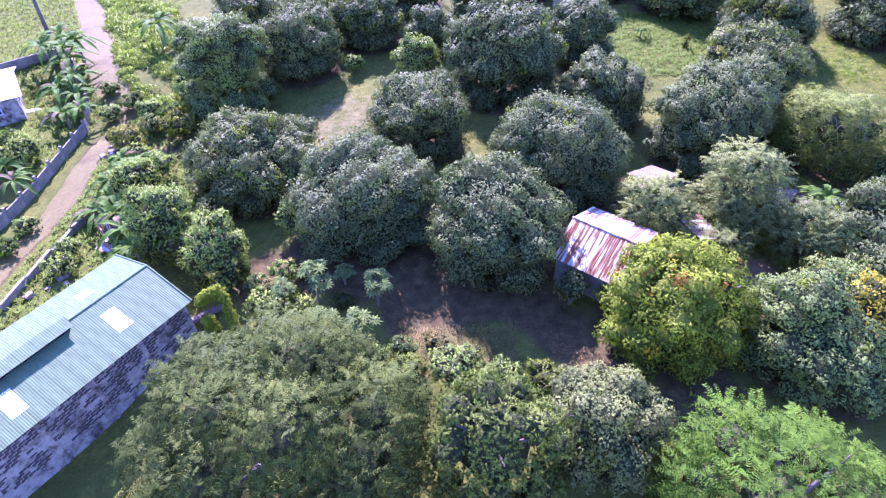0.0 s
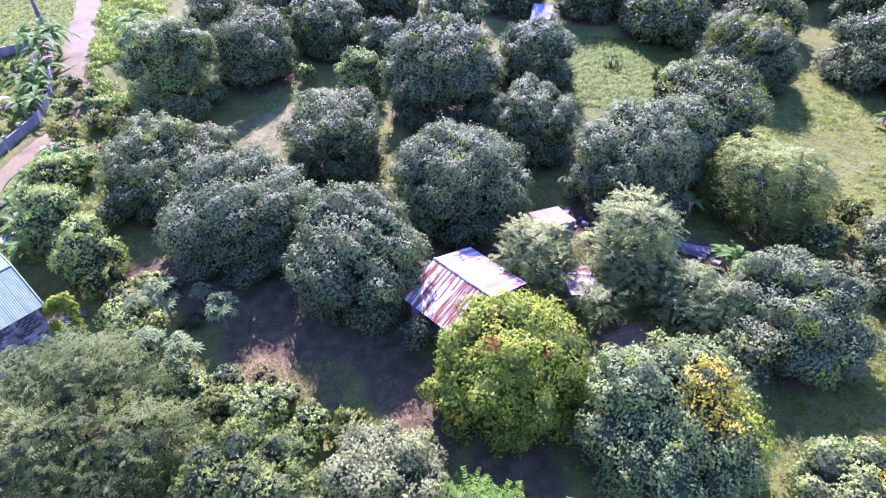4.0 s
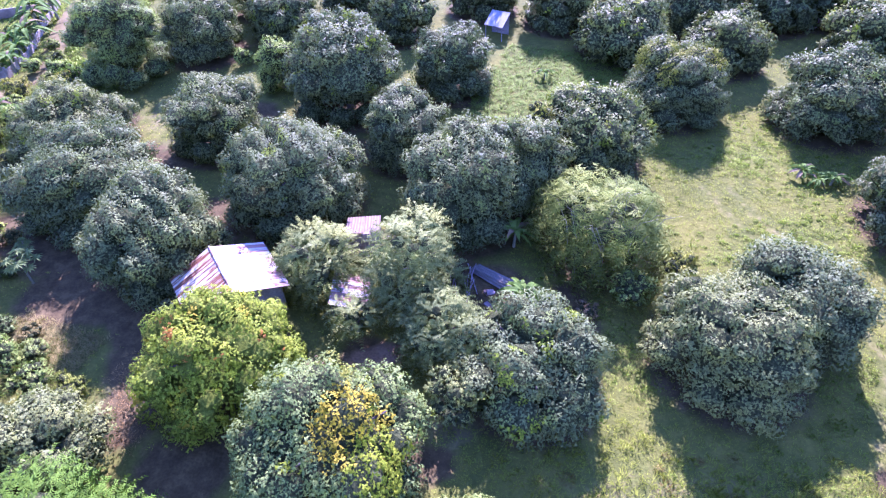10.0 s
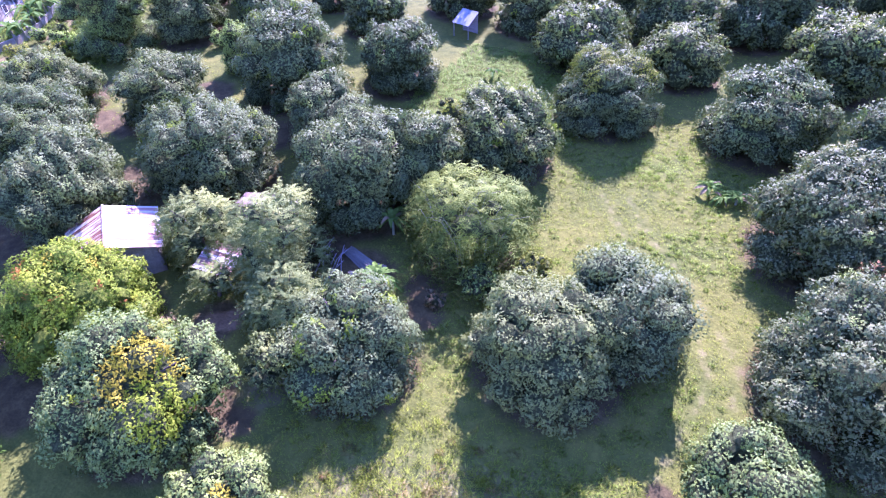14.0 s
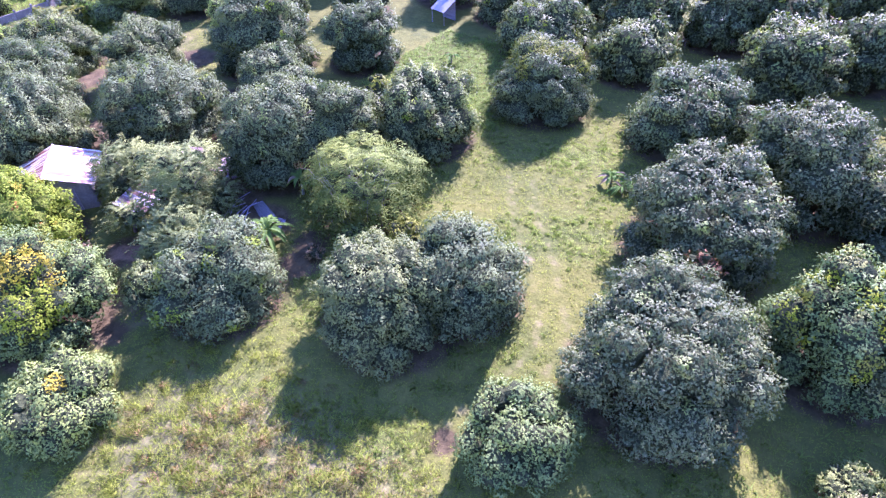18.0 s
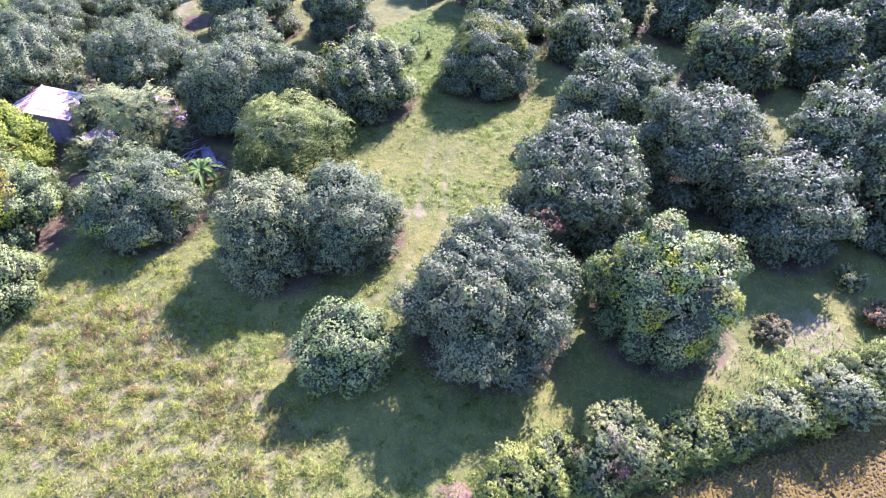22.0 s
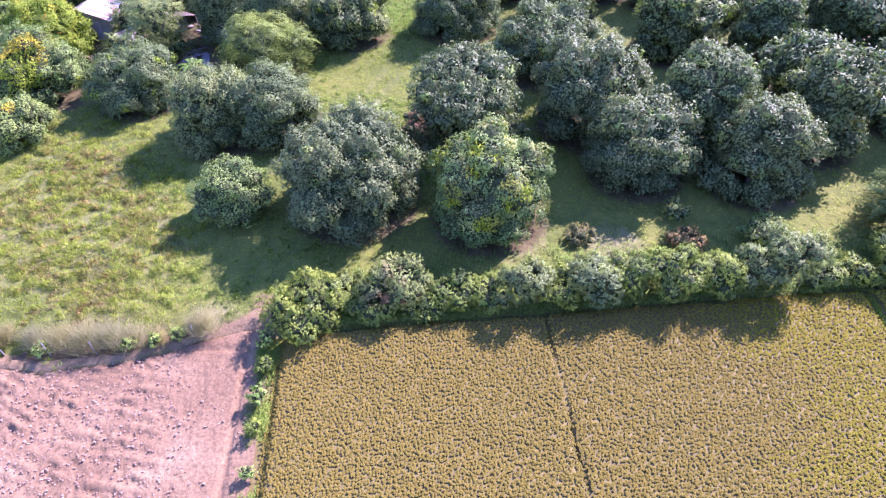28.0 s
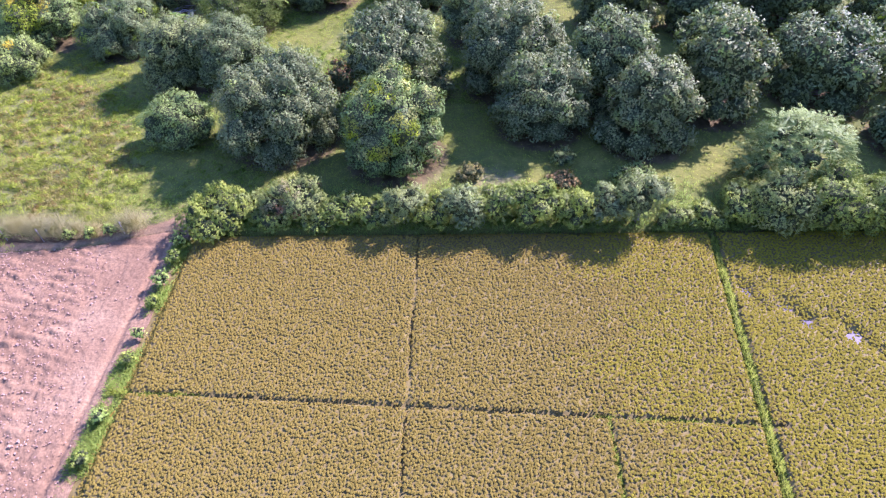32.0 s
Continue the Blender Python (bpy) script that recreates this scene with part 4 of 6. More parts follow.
# the large two-headed one beside the grass track
tree("whorl", 37.2, 31.9, 4.3, 6.0, 201, "large dark mango tree with two swelling heads beside the track", group="orchard mango trees")
tree("whorl", 40.4, 35.7, 3.7, 6.2, 202, "dark mango tree grown into its larger neighbour", group="orchard mango trees")
tree("whorl", 20.1, 19.8, 4.4, 5.7, 203, "mango tree with a patch of yellow and lime young leaves", "pale", patches=((1.7, -0.2, 4.9, 2.1, "flush"), (3.0, -0.9, 3.6, 1.8, "lime_pale"), (-0.6, 2.6, 4.6, 1.0, "lime")), shoots=(22, 0.4, ("pale", "lime_pale")), group="orchard mango trees")
tree("whorl", 12.4, 21.9, 4.4, 6.1, 204, "round mango tree in bright yellow-green new leaf with orange tips", "mango_fresh", density=75,
     shoots=(150, 0.42, ("lime_pale",) * 5 + ("flush",) + ("lime_pale",) * 5 + ("orange",)), leaf_size=1.1, core=0.8, bumps=30, size=(0.16, 0.26), body=0.82, inner=FRESH_GAP_SHADE, group="orchard mango trees")
tree("whorl", 27.9, 17.0, 2.9, 3.8, 205, "low mango tree in pale new leaf at the meadow edge", "pale", group="orchard mango trees", patches=((0.5, 0.3, 2.8, 0.7, "flush"),))
tree("whorl", 48.0, 29.3, 2.8, 3.8, 206, "small rounded mango tree with pale green leaves", "pale", group="orchard mango trees")
tree("whorl", 59.2, 43.6, 3.9, 7.4, 207, "mango tree with yellow-green new shoots round its top", "pale", group="orchard mango trees",
     patches=tuple((math.cos(a) * r, math.sin(a) * r, z, 0.8, "lime") for a, r, z in ((-0.2, 3.2, 5.2), (1.0, 3.2, 5.4), (2.2, 2.8, 5.8), (3.6, 3.3, 5.0), (-1.3, 3.6, 4.6), (-0.6, 4.0, 3.2), (-2.4, 3.6, 4.2))), shoots=(46, 0.6, ("cream", "lime_pale", "mango_tan", "cream")))
tree("whorl", 32.1, 59.3, 4.8, 5.6, 208, "mango tree draped with light-green creeper on top", patches=((0, 0.4, 5.2, 2.0, "lime"), (-2.6, 0.4, 4.4, 1.7, "lime"), (2.4, 0.8, 4.4, 1.7, "lime"), (-0.6, -2.2, 4.2, 1.2, "lime")), group="orchard mango trees")
tree("whorl", -20.8, 51.0, 4.4, 8.4, 209, "tall full tree with mid-green leaves beside the lane", "pale", name="tree", body=0.74, size=(0.18, 0.34), bumps=28, shoots=(40, 0.6, ("bright", "pale")))
tree("whorl", -3.2, 52.5, 2.2, 5.2, 210, "small light-green mango tree", "bright", group="orchard mango trees")
tree("small", 24.4, 58.9, 0.45, 1.6, 211, "small clipped-looking light-green shrub in the grass", "lime", name="shrub", category="shrub", bumps=5, density=30, trunk=False)
tree("whorl", 7.0, 24.0, 1.15, 2.6, 212, "young dark-green tree beside the rusty roof", "mango", name="young_tree", low=0.3, bumps=8, density=22)
tree("small", 51.6, 42.3, 1.5, 5.4, 213, "small tree with reddish young leaves between the mangoes", "red", name="tree", low=1.5, bumps=8, density=10)
tree("small", 22.9, 48.2, 1.4, 5.6, 214, "young light-green tree among the mangoes", "lime", name="tree", low=1.0, bumps=8, density=10)

# softer trees round the house and at the near edge
tree("feather", -8.0, 13.3, 5.9, 7.2, 220, "wide dark feathery-leaved tree with drooping twigs", "feather", name="feathery_tree", density=19, bumps=24, size=(0.2, 0.34), core=0.5, body=0.8)
tree("feather", 12.9, 10.0, 4.3, 7.0, 221, "tall bright-green feathery-leaved tree", "acacia", name="feathery_tree", core=0.48, density=13, bumps=14, size=(0.25, 0.42))
tree("small", 1.7, 13.2, 3.3, 6.6, 222, "loose yellow-green tree at the clearing's edge", "bamboo", name="tree", density=26, bumps=15, size=(0.2, 0.36))
tree("whorl", 7.0, 14.8, 3.1, 4.6, 223, "low mango tree with a few lime shoots", "mango", patches=((-0.6, -2.2, 2.4, 0.8, "lime"), (-1.3, -1.8, 2.2, 0.5, "lime")))
tree("small", -0.1, 18.2, 1.6, 2.6, 224, "bushy bright-green shrub at the clearing's edge", "bright", name="shrub", category="shrub", low=0.1, density=24, bumps=10, trunk=False)
tree("small", -15.5, 27.8, 2.1, 4.6, 225, "small tree wrapped in light-green creeper", "bright", name="tree", low=-0.8, density=26)
tree("small", -20.2, 30.9, 2.4, 4.6, 226, "loose mid-green tree beside the bananas", "bright", name="tree", low=-0.6, density=26)
tree("small", -24.5, 36.8, 1.9, 2.6, 227, "light-green bush beside the lane wall", "bright", name="bush", category="bush", low=-0.4, density=26, trunk=False)
tree("feather", 13.4, 30.3, 2.2, 4.4, 228, "feathery grey-green tree leaning over the house roof", "silver", name="feathery_tree", density=18, low=-0.6, bumps=16, core=0.5, body=0.6, size=(0.25, 0.4))
tree("feather", 19.3, 31.5, 2.7, 5.8, 229, "airy grey-green feathery tree behind the house", "silver", name="feathery_tree", density=16, low=-0.6, bumps=20, core=0.45, body=0.55, size=(0.22, 0.36))
tree("feather", 22.6, 28.0, 2.0, 3.6, 230, "loose feathery bush between house and mangoes", "silver", name="feathery_bush", category="bush", density=18, low=0.0, bumps=14, core=0.5, body=0.6)
tree("small", 24.6, 24.6, 1.7, 3.0, 231, "grey-leaved dry-looking bush beside a mango", "silver", name="bush", category="bush", density=25, low=-0.2, trunk=False)
tree("feather", 17.2, 27.6, 1.2, 2.4, 232, "thin feathery shrub in front of the small shed", "silver", name="feathery_bush", category="bush", density=18, low=0.2, core=0.5, body=0.6)
tree("bamboo", 29.2, 38.9, 3.7, 4.8, 233, "dense bamboo thicket with arching light-green tips", "bamboo", name="bamboo_clump", category="bamboo", density=15, low=-0.8, bumps=14, size=(0.26, 0.5), core=0.5, body=0.55)
tree("small", 32.0, 35.2, 1.5, 2.3, 234, "leafy shrub at the foot of the bamboo", "bright", name="shrub", category="shrub", density=25, low=-0.2, trunk=False)
tree("small", 34.4, 37.4, 1.2, 3.0, 235, "lime-green young shrub between bamboo and mango", "lime", name="shrub", category="shrub", density=25, low=-0.2, trunk=False)
tree("small", -9.5, 55.2, 1.0, 1.9, 236, "round green bush in the shaded grass", "bright", name="bush", category="bush", density=30, low=-0.2, trunk=False)
tree("small", -11.2, 31.6, 1.3, 2.4, 237, "thin bush under the mango tree", "bright", name="bush", category="bush", density=24, low=-0.2, trunk=False)

for i, (x, y, R, H, leaf) in enumerate(((64.2, 47.6, 1.2, 0.9, "grass_dry"), (68.6, 52.8, 1.3, 1.2, "grass_rust"), (71.2, 57.2, 1.6, 1.7, "pale"), (66.2, 54.6, 1.2, 0.9, "silver"))):
    tree("small", x, y, R, H, 240 + i, "scrubby half-dry shrub in the rough grass behind the hedge", leaf, name="shrub", category="shrub", low=-0.2, density=25, bumps=9, trunk=False, group="rough shrubs")

# the hedge along the paddy
HEDGE = [
    # s, d, radius, height, leaf
    (2.2, -0.6, 2.1, 1.9, "hedge"), (4.9, -1.6, 1.5, 1.3, "hedge"), (5.6, -0.2, 1.3, 1.3, "hedge"), (7.3, -1.5, 1.8, 3.3, "silver"), (9.0, -0.4, 1.3, 1.5, "hedge"), (10.9, -0.8, 1.45, 2.0, "hedge"), (12.9, -0.5, 1.3, 1.8, "hedge"),
    (15.0, -0.7, 1.4, 2.4, "mango"), (17.0, -0.8, 1.3, 1.6, "hedge"), (19.2, -0.6, 1.5, 2.3, "mango"), (21.5, -0.9, 1.5, 2.1, "hedge"), (24.0, -0.7, 1.7, 2.4, "hedge"), (26.6, -0.6, 1.5, 2.0, "hedge"), (28.8, -0.6, 1.4, 2.5, "mango"), (31.0, -0.6, 1.62, 3.2, "mango"),
    (33.4, -0.5, 1.1, 0.9, "hedge"), (35.6, -0.5, 1.2, 0.9, "hedge"), (38.0, -0.9, 1.5, 2.2, "hedge"), (40.4, -0.4, 1.90, 2.8, "silver"), (43.4, -0.5, 2.24, 3.0, "hedge"), (46.6, -0.3, 1.90, 2.6, "hedge"), (49.6, -0.3, 1.90, 2.6, "hedge"), (52.6, -0.3, 2.02, 2.8, "hedge"),
]
for i, (s, d, R, H, leaf) in enumerate(HEDGE):
    x, y = paddy(s, d - (0.45 if s < 14 else 0.05))
    tree("small", x, y, R, H * (0.8 if s < 14 else 1.3), 300 + i, "leafy green hedge bush along the rice field", leaf, name="hedge_bush", category="bush", low=-0.4, density=34, bumps=10, core=0.6, shoots=(26, 0.35, ("plume", "red", "plume")) if s == 7.3 else (8, 0.4, ("silver",)), group="hedge bushes", trunk=H > 2.8, size=(0.34, 0.62), squash=(1.0, 1.15))
x, y = paddy(42.5, -4.5)
tree("feather", x, y, 3.3, 5.2, 330, "grey-green feathery tree at the field corner", "papaya", name="feathery_tree", density=18, low=-0.8, bumps=15)
for i, (s, d, R, H) in enumerate(((-0.2, 2.6, 0.7, 0.7), (-0.3, 4.6, 0.75, 0.8), (-0.2, 6.4, 0.6, 0.6), (-0.2, 8.8, 0.55, 0.5), (-0.1, 10.6, 0.55, 0.5), (-0.2, 14.2, 0.6, 0.5), (-0.1, 16.6, 0.6, 0.6), (-0.3, 0.9, 0.7, 0.9))):
    x, y = paddy(s, d)
    tree("small", x, y, R * 0.8, H, 340 + i, "low leafy weed clump on the field bank", "bright" if i % 2 else "hedge", name="weed_clump", category="weeds", low=-0.4, density=30, bumps=7, group="bank weeds", trunk=False)


# ---- grass, weeds and tall grass ----


def tufts(name, label, category, leaf, x, y, height, blades_n, lean, width, seed, z=None, spread=0.08, parent=None):
    rng = np.random.default_rng(seed)
    n = len(x)
    z = ground_z(x, y) if z is None else z
    a = rng.uniform(0, 6.28, (n, blades_n))
    ln = rng.uniform(lean[0], lean[1], (n, blades_n))
    way = np.stack([np.cos(a) * np.sin(ln), np.sin(a) * np.sin(ln), np.cos(ln)], -1).reshape(-1, 3)
    foot = np.repeat(np.stack([x, y, z - 0.03], -1), blades_n, 0) + np.stack([np.cos(a), np.sin(a), 0 * a], -1).reshape(-1, 3) * (spread * rng.uniform(0.2, 1, (n * blades_n, 1)))
    L = np.repeat(np.broadcast_to(height, (n,)), blades_n) * rng.uniform(0.6, 1.2, n * blades_n)
    v, q = blades(foot, way, unit(np.cross(way, np.array([0, 0, 1.0]) + rng.normal(0, 0.25, (n * blades_n, 3)))), L, np.full(n * blades_n, width), 0.08)
    ob = new(name, soft_mesh(name, v, q, LEAF[leaf], unit(way * np.array([0.55, 0.55, 0.3]) + np.array([0, 0, 0.8])), 0.2))
    return tagged(ob, label, category, kind="stuff")


def meadow(seed, n, box):
    """Places in the open, clear of bare earth, wheel tracks, fields and buildings."""
    rng = np.random.default_rng(seed)
    x, y = rng.uniform(box[0], box[1], n), rng.uniform(box[2], box[3], n)
    ok = np.ones(n, bool)
    for bx, by, r in BARE:
        ok &= np.hypot(x - bx, y - by) > r * rng.uniform(0.5, 1.1, n)
    for bx, by, r in TRUNKS:
        ok &= np.hypot(x - bx, y - by) > r * rng.uniform(0.7, 1.1, n)
    ok &= (seg_dist(x, y, LANE) > 1.6) & (np.minimum(seg_dist(x, y, TRACK_A), seg_dist(x, y, TRACK_B)) > rng.uniform(0.05, 0.6, n))
    s, d = paddy_sd(x, y)
    bank_east = ((x - 51.5) * (27.3 - 11.5) - (y - 11.5) * (58.7 - 51.5) > -3) & (s < 0.5)
    ok &= ~((d > 0.3) & (s > -0.5)) & ~bank_east
    patch = np.sin(x * 0.5 + 1.5 * np.sin(y * 0.37)) + np.sin(y * 0.62 + 1.2 * np.sin(x * 0.41)) + rng.normal(0, 0.6, n)
    return x[ok], y[ok], patch[ok], rng


x, y, pch, rng = meadow(21, 70000, (24, 62, 11, 62))
pick = pch < 1.2
tufts("meadow_grass", "short green meadow grass between the mango trees", "grass", "grass", x[pick], y[pick], rng.uniform(0.07, 0.17, pick.sum()), 5, (0.3, 1.2), 0.04, 22)
pick = pch >= 1.2
tufts("meadow_weeds", "patches of broad-leaved weeds in the meadow", "weeds", "weed", x[pick], y[pick], rng.uniform(0.09, 0.18, pick.sum()), 6, (0.4, 1.2), 0.06, 23, spread=0.12)
x, y, pch, rng = meadow(24, 19000, (20, 80, 44, 92))
tufts("far_grass", "green grass in the far clearings", "grass", "grass", x, y, rng.uniform(0.1, 0.22, len(x)), 5, (0.4, 1.3), 0.06, 25, spread=0.12)
x, y, pch, rng = meadow(26, 6000, (29, 57, 11, 27))
pick = (pch > -0.4) & (np.hypot((x - 42) / 14, (y - 19.5) / 6.5) < rng.uniform(0.5, 1.1, len(x)))
tufts("rough_dry_grass", "taller tan and brown grass tussocks in the rough meadow", "grass", "grass_dry", x[pick], y[pick], rng.uniform(0.12, 0.32, pick.sum()), 6, (0.15, 0.9), 0.045, 27, spread=0.15)
x, y, pch, rng = meadow(28, 9000, (-30, 22, 17, 62))
tufts("orchard_grass", "thin grass under the orchard trees", "grass", "grass", x, y, rng.uniform(0.1, 0.25, len(x)), 4, (0.4, 1.2), 0.06, 29)
x, y, pch, rng = meadow(30, 9000, (-62, -33, 40, 84))
tufts("lawn_grass", "rough green grass round the white house", "grass", "weed", x, y, rng.uniform(0.2, 0.5, len(x)), 6, (0.3, 1.2), 0.1, 40, spread=0.3)
rng = np.random.default_rng(31)
n = 9000
x, y = rng.uniform(-34, -24, n) , rng.uniform(47, 78, n)
x = -27 - 0.55 * (y - 47) + rng.uniform(-4.5, 7, n)
pick = (seg_dist(x, y, LANE) > 1.6) & (np.sin(x * 0.9 + np.sin(y * 0.8)) + np.sin(y * 1.1 + 0.6 * x) + rng.normal(0, 0.5, n) > -0.5)
weed_x, weed_y = x[pick][:520], y[pick][:520]
n = 2600
x, y = rng.uniform(-31, -19, n), rng.uniform(20, 48, n)
pick = (seg_dist(x, y, LANE) > 1.2) & ((x + 18.6) * 0.836 + (y - 25.4) * -0.55 < -4.2)
tufts("lane_weeds", "rank green weeds along the lane and rubble", "weeds", "weed", x[pick], y[pick], rng.uniform(0.2, 0.55, pick.sum()), 6, (0.3, 1.2), 0.1, 33, spread=0.15)
n = 3500
x, y = rng.uniform(15, 31, n), rng.uniform(53, 68, n)
tufts("rank_grass", "rank pale grass in the far clearing", "grass", "weed", x, y, rng.uniform(0.2, 0.45, n), 8, (0.4, 1.2), 0.06, 34, spread=0.2)

n = 7000
s, d = rng.uniform(3, 54, n), rng.uniform(-5.5, 0.9, n)
x, y = paddy(s, d)
pick = rng.uniform(0, 1, n) < np.where(d > -0.4, 0.75, np.clip(0.9 + d / 6, 0.1, 1))
z = np.where(d > 0.2, -0.55, ground_z(x, y))
tufts("field_edge_grass", "rank light-green grass along the rice field's edge", "grass", "weed", x[pick], y[pick], np.where(d < -0.4, rng.uniform(0.25, 0.6, n), rng.uniform(0.4, 0.75, n))[pick], 6, (0.15, 1.1), 0.06, 35, z=z[pick], spread=0.2)
s, d = rng.uniform(-0.75, 0.35, 3400), rng.uniform(0.6, 20, 3400)
x, y = paddy(s, d)
pick = np.sin(d * 1.3) + np.sin(d * 0.47 + 1) + rng.normal(0, 0.5, 3400) > 0.1
tufts("bank_grass", "light-green grass and weeds on the bank beside the rice", "grass", "weed", x[pick], y[pick], rng.uniform(0.2, 0.42, pick.sum()), 7, (0.2, 1.2), 0.05, 37, z=np.full(pick.sum(), -0.4), spread=0.2)
t_line = rng.uniform(0, 1, 2600)
s = np.where(t_line < 0.55, 35.9 - 0.1 * (t_line / 0.55) * 22, np.where(t_line < 0.8, rng.choice([0.5, 1.5, 2.5, 4, 27, 29, 31, 33], 2600) + rng.uniform(-1, 1, 2600), 26.6)) + rng.normal(0, 0.09, 2600)
d = np.where(t_line < 0.55, 0.8 + (t_line / 0.55) * 22, np.where(t_line < 0.8, 12.6 + 0.056 * s, rng.uniform(14, 22.5, 2600))) + rng.normal(0, 0.09, 2600)
x, y = paddy(s, d)
tufts("bund_grass", "short light-green grass along the earth bunds", "grass", "grass", x, y, rng.uniform(0.14, 0.34, 2600), 7, (0.2, 1.2), 0.05, 38, z=np.full(2600, -0.3), spread=0.12)
n = 2600
x, y = rng.uniform(29, 57, n), rng.uniform(11, 27, n)
pick = np.hypot((x - 42) / 15, (y - 19.5) / 7.5) < rng.uniform(0.5, 1.1, n)
tufts("meadow_tussocks", "soft green and olive grass tussocks in the rough meadow", "grass", "grass", x[pick], y[pick], rng.uniform(0.25, 0.45, pick.sum()), 12, (0.1, 1.0), 0.05, 36, spread=0.3)


def rough_meadow(seed, n, box, inside=1.0):
    x, y, pch, rng = meadow(seed, n, box)
    ok = np.hypot((x - 42) / 15.5, (y - 19.5) / 8) < rng.uniform(0.6, 1.1, len(x)) * inside
    return x[ok], y[ok]


def mounds(name, label, leaf, seed, x, y, radius, blade, per, width=0.035):
    """Humps of matted grass or creeper: blades over small domes, each hump with a tone of its own."""
    rng = np.random.default_rng(seed)
    m = len(x)
    r = rng.uniform(*radius, m)
    d = unit(rng.normal(0, 1, (m, per, 3)) + np.array([0, 0, 0.5]))
    d[..., 2] = np.abs(d[..., 2])
    foot = np.stack([x, y, ground_z(x, y) - 0.05], -1)[:, None] + d * r[:, None, None] * np.array([1, 1, 0.55]) * rng.uniform(0.5, 1.0, (m, per, 1))
    way = unit(d + rng.normal(0, 0.35, d.shape) + np.array([0.1, -0.25, 0.35]))
    side = unit(np.cross(way, rng.normal(0, 1, way.shape)))
    v, q = blades(foot.reshape(-1, 3), way.reshape(-1, 3), side.reshape(-1, 3), rng.uniform(*blade, m * per), np.full(m * per, width), 0.1)
    me = soft_mesh(name, v, q, LEAF[leaf], unit(d * np.array([1, 1, 0.8]) + np.array([0, 0, 0.25])).reshape(-1, 3), 0.25)
    me.attributes.new("bough", "FLOAT", "POINT").data.foreach_set("value", np.repeat(rng.uniform(0.2, 0.85, m), per * 3).astype(np.float32))
    return tagged(new(name, me), label, "grass", kind="stuff")


mounds("grass_humps", "soft olive-green humps of matted meadow grass", "grass", 51, *rough_meadow(61, 750, (27, 58, 10, 28)), (0.25, 0.6), (0.12, 0.28), 90)
x, y = rough_meadow(62, 1300, (29, 57, 11, 27), 0.9)
drift = np.sin(x * 0.55 + 1.3 * np.sin(y * 0.6)) + np.sin(y * 0.9 - 0.3 * x) > 0.25
mounds("tan_grass_humps", "tan and straw-brown humps of dry meadow grass", "grass_dry", 52, x[drift], y[drift], (0.2, 0.5), (0.14, 0.3), 80)
mounds("rusty_grass_humps", "reddish-brown withered grass clumps in the meadow", "grass_rust", 53, *rough_meadow(63, 190, (30, 56, 12, 26), 0.8), (0.2, 0.45), (0.14, 0.3), 80)
x, y, pch, rng = meadow(64, 3600, (26, 60, 24, 62))
pick = pch + 0.8 * (np.hypot((x - 46) / 5, (y - 50) / 6) < 1) > 0.1
mounds("ground_cover", "low light-green cover of broad weeds and grass between the trees", "weed", 55, x[pick], y[pick], (0.15, 0.5), (0.07, 0.17), 42, 0.055)
mounds("creeper_weeds", "bright lush creeper weeds heaped beside the lane", "bright", 54, weed_x, weed_y, (0.5, 1.1), (0.14, 0.3), 75, 0.15)

# tall plume grass on the bank above the ploughed field
BANK = [(57.9, 24.0, 1.25), (57.2, 21.6, 0.6), (56.6, 20.4, 0.9), (55.9, 19.2, 1.1), (55.2, 18.0, 1.1), (54.3, 16.8, 1.0), (53.2, 15.4, 0.8), (52.0, 13.8, 0.7)]
for i, (bx, by, h) in enumerate(BANK):
    rng = np.random.default_rng(400 + i)
    a, r = rng.uniform(0, 6.28, 90), np.abs(rng.normal(0, 0.45, 90))
    ob = tufts("plume_grass", "tall pale plume grass clump leaning on the field bank", "grass", "plume" if h > 0.75 else "grass_dry", bx - 0.5 + np.cos(a) * r, by + np.sin(a) * r, h * 1.15, 18, (0.1, 1.05), 0.018, 410 + i, spread=0.16)
    ob["kind"] = ""
    ob["group"] = "plume grass clumps"
for i, (bx, by, R) in enumerate(((57.3, 22.6, 0.5), (57.0, 21.3, 0.45), (56.4, 20.0, 0.5), (54.0, 15.6, 0.5), (52.2, 13.0, 0.6))):
    tree("small", bx, by, R, 0.75, 420 + i, "low bright weed clump on the field bank", "bright", name="weed_clump", category="weeds", low=-0.3, density=30, bumps=7, group="bank weeds", trunk=False)
for i, (bx, by) in enumerate(((55.6, 18.2), (54.2, 15.9), (52.6, 13.6), (57.6, 23.4))):
    top = empty("fence_post", pose(bx, by, gz(bx, by)), "thin weathered wooden fence post on the bank", "post", "bank fence posts")
    tube("post", [(0, 0, -0.3), (0.02, 0.0, 0.5), (0.05, 0.03, 1.0)], [0.035, 0.032, 0.028], WOOD, top, 6)

n = 900
x, y = rng.uniform(-3, 3.5, n), rng.uniform(18.6, 22.2, n)
tufts("clearing_grass", "straw-coloured dry grass in the sunny clearing", "grass", "grass_dry", x, y, rng.uniform(0.15, 0.4, n), 7, (0.2, 1.2), 0.04, 39, spread=0.2)
n = 260
x = rng.uniform(5.5, 10, n)
y = 19.6 - 0.9 * (x - 7) + rng.normal(0, 0.7, n)
tufts("fallen_stalks", "brown fallen stalks and dry leaves on the path", "litter", "grass_rust", x, y, rng.uniform(0.12, 0.3, n), 6, (0.7, 1.5), 0.03, 41, spread=0.25)
top = empty("creeper_post", pose(66.9, 44.9, gz(66.9, 44.9)), "dead stump wrapped in creeper behind the hedge", "stump")
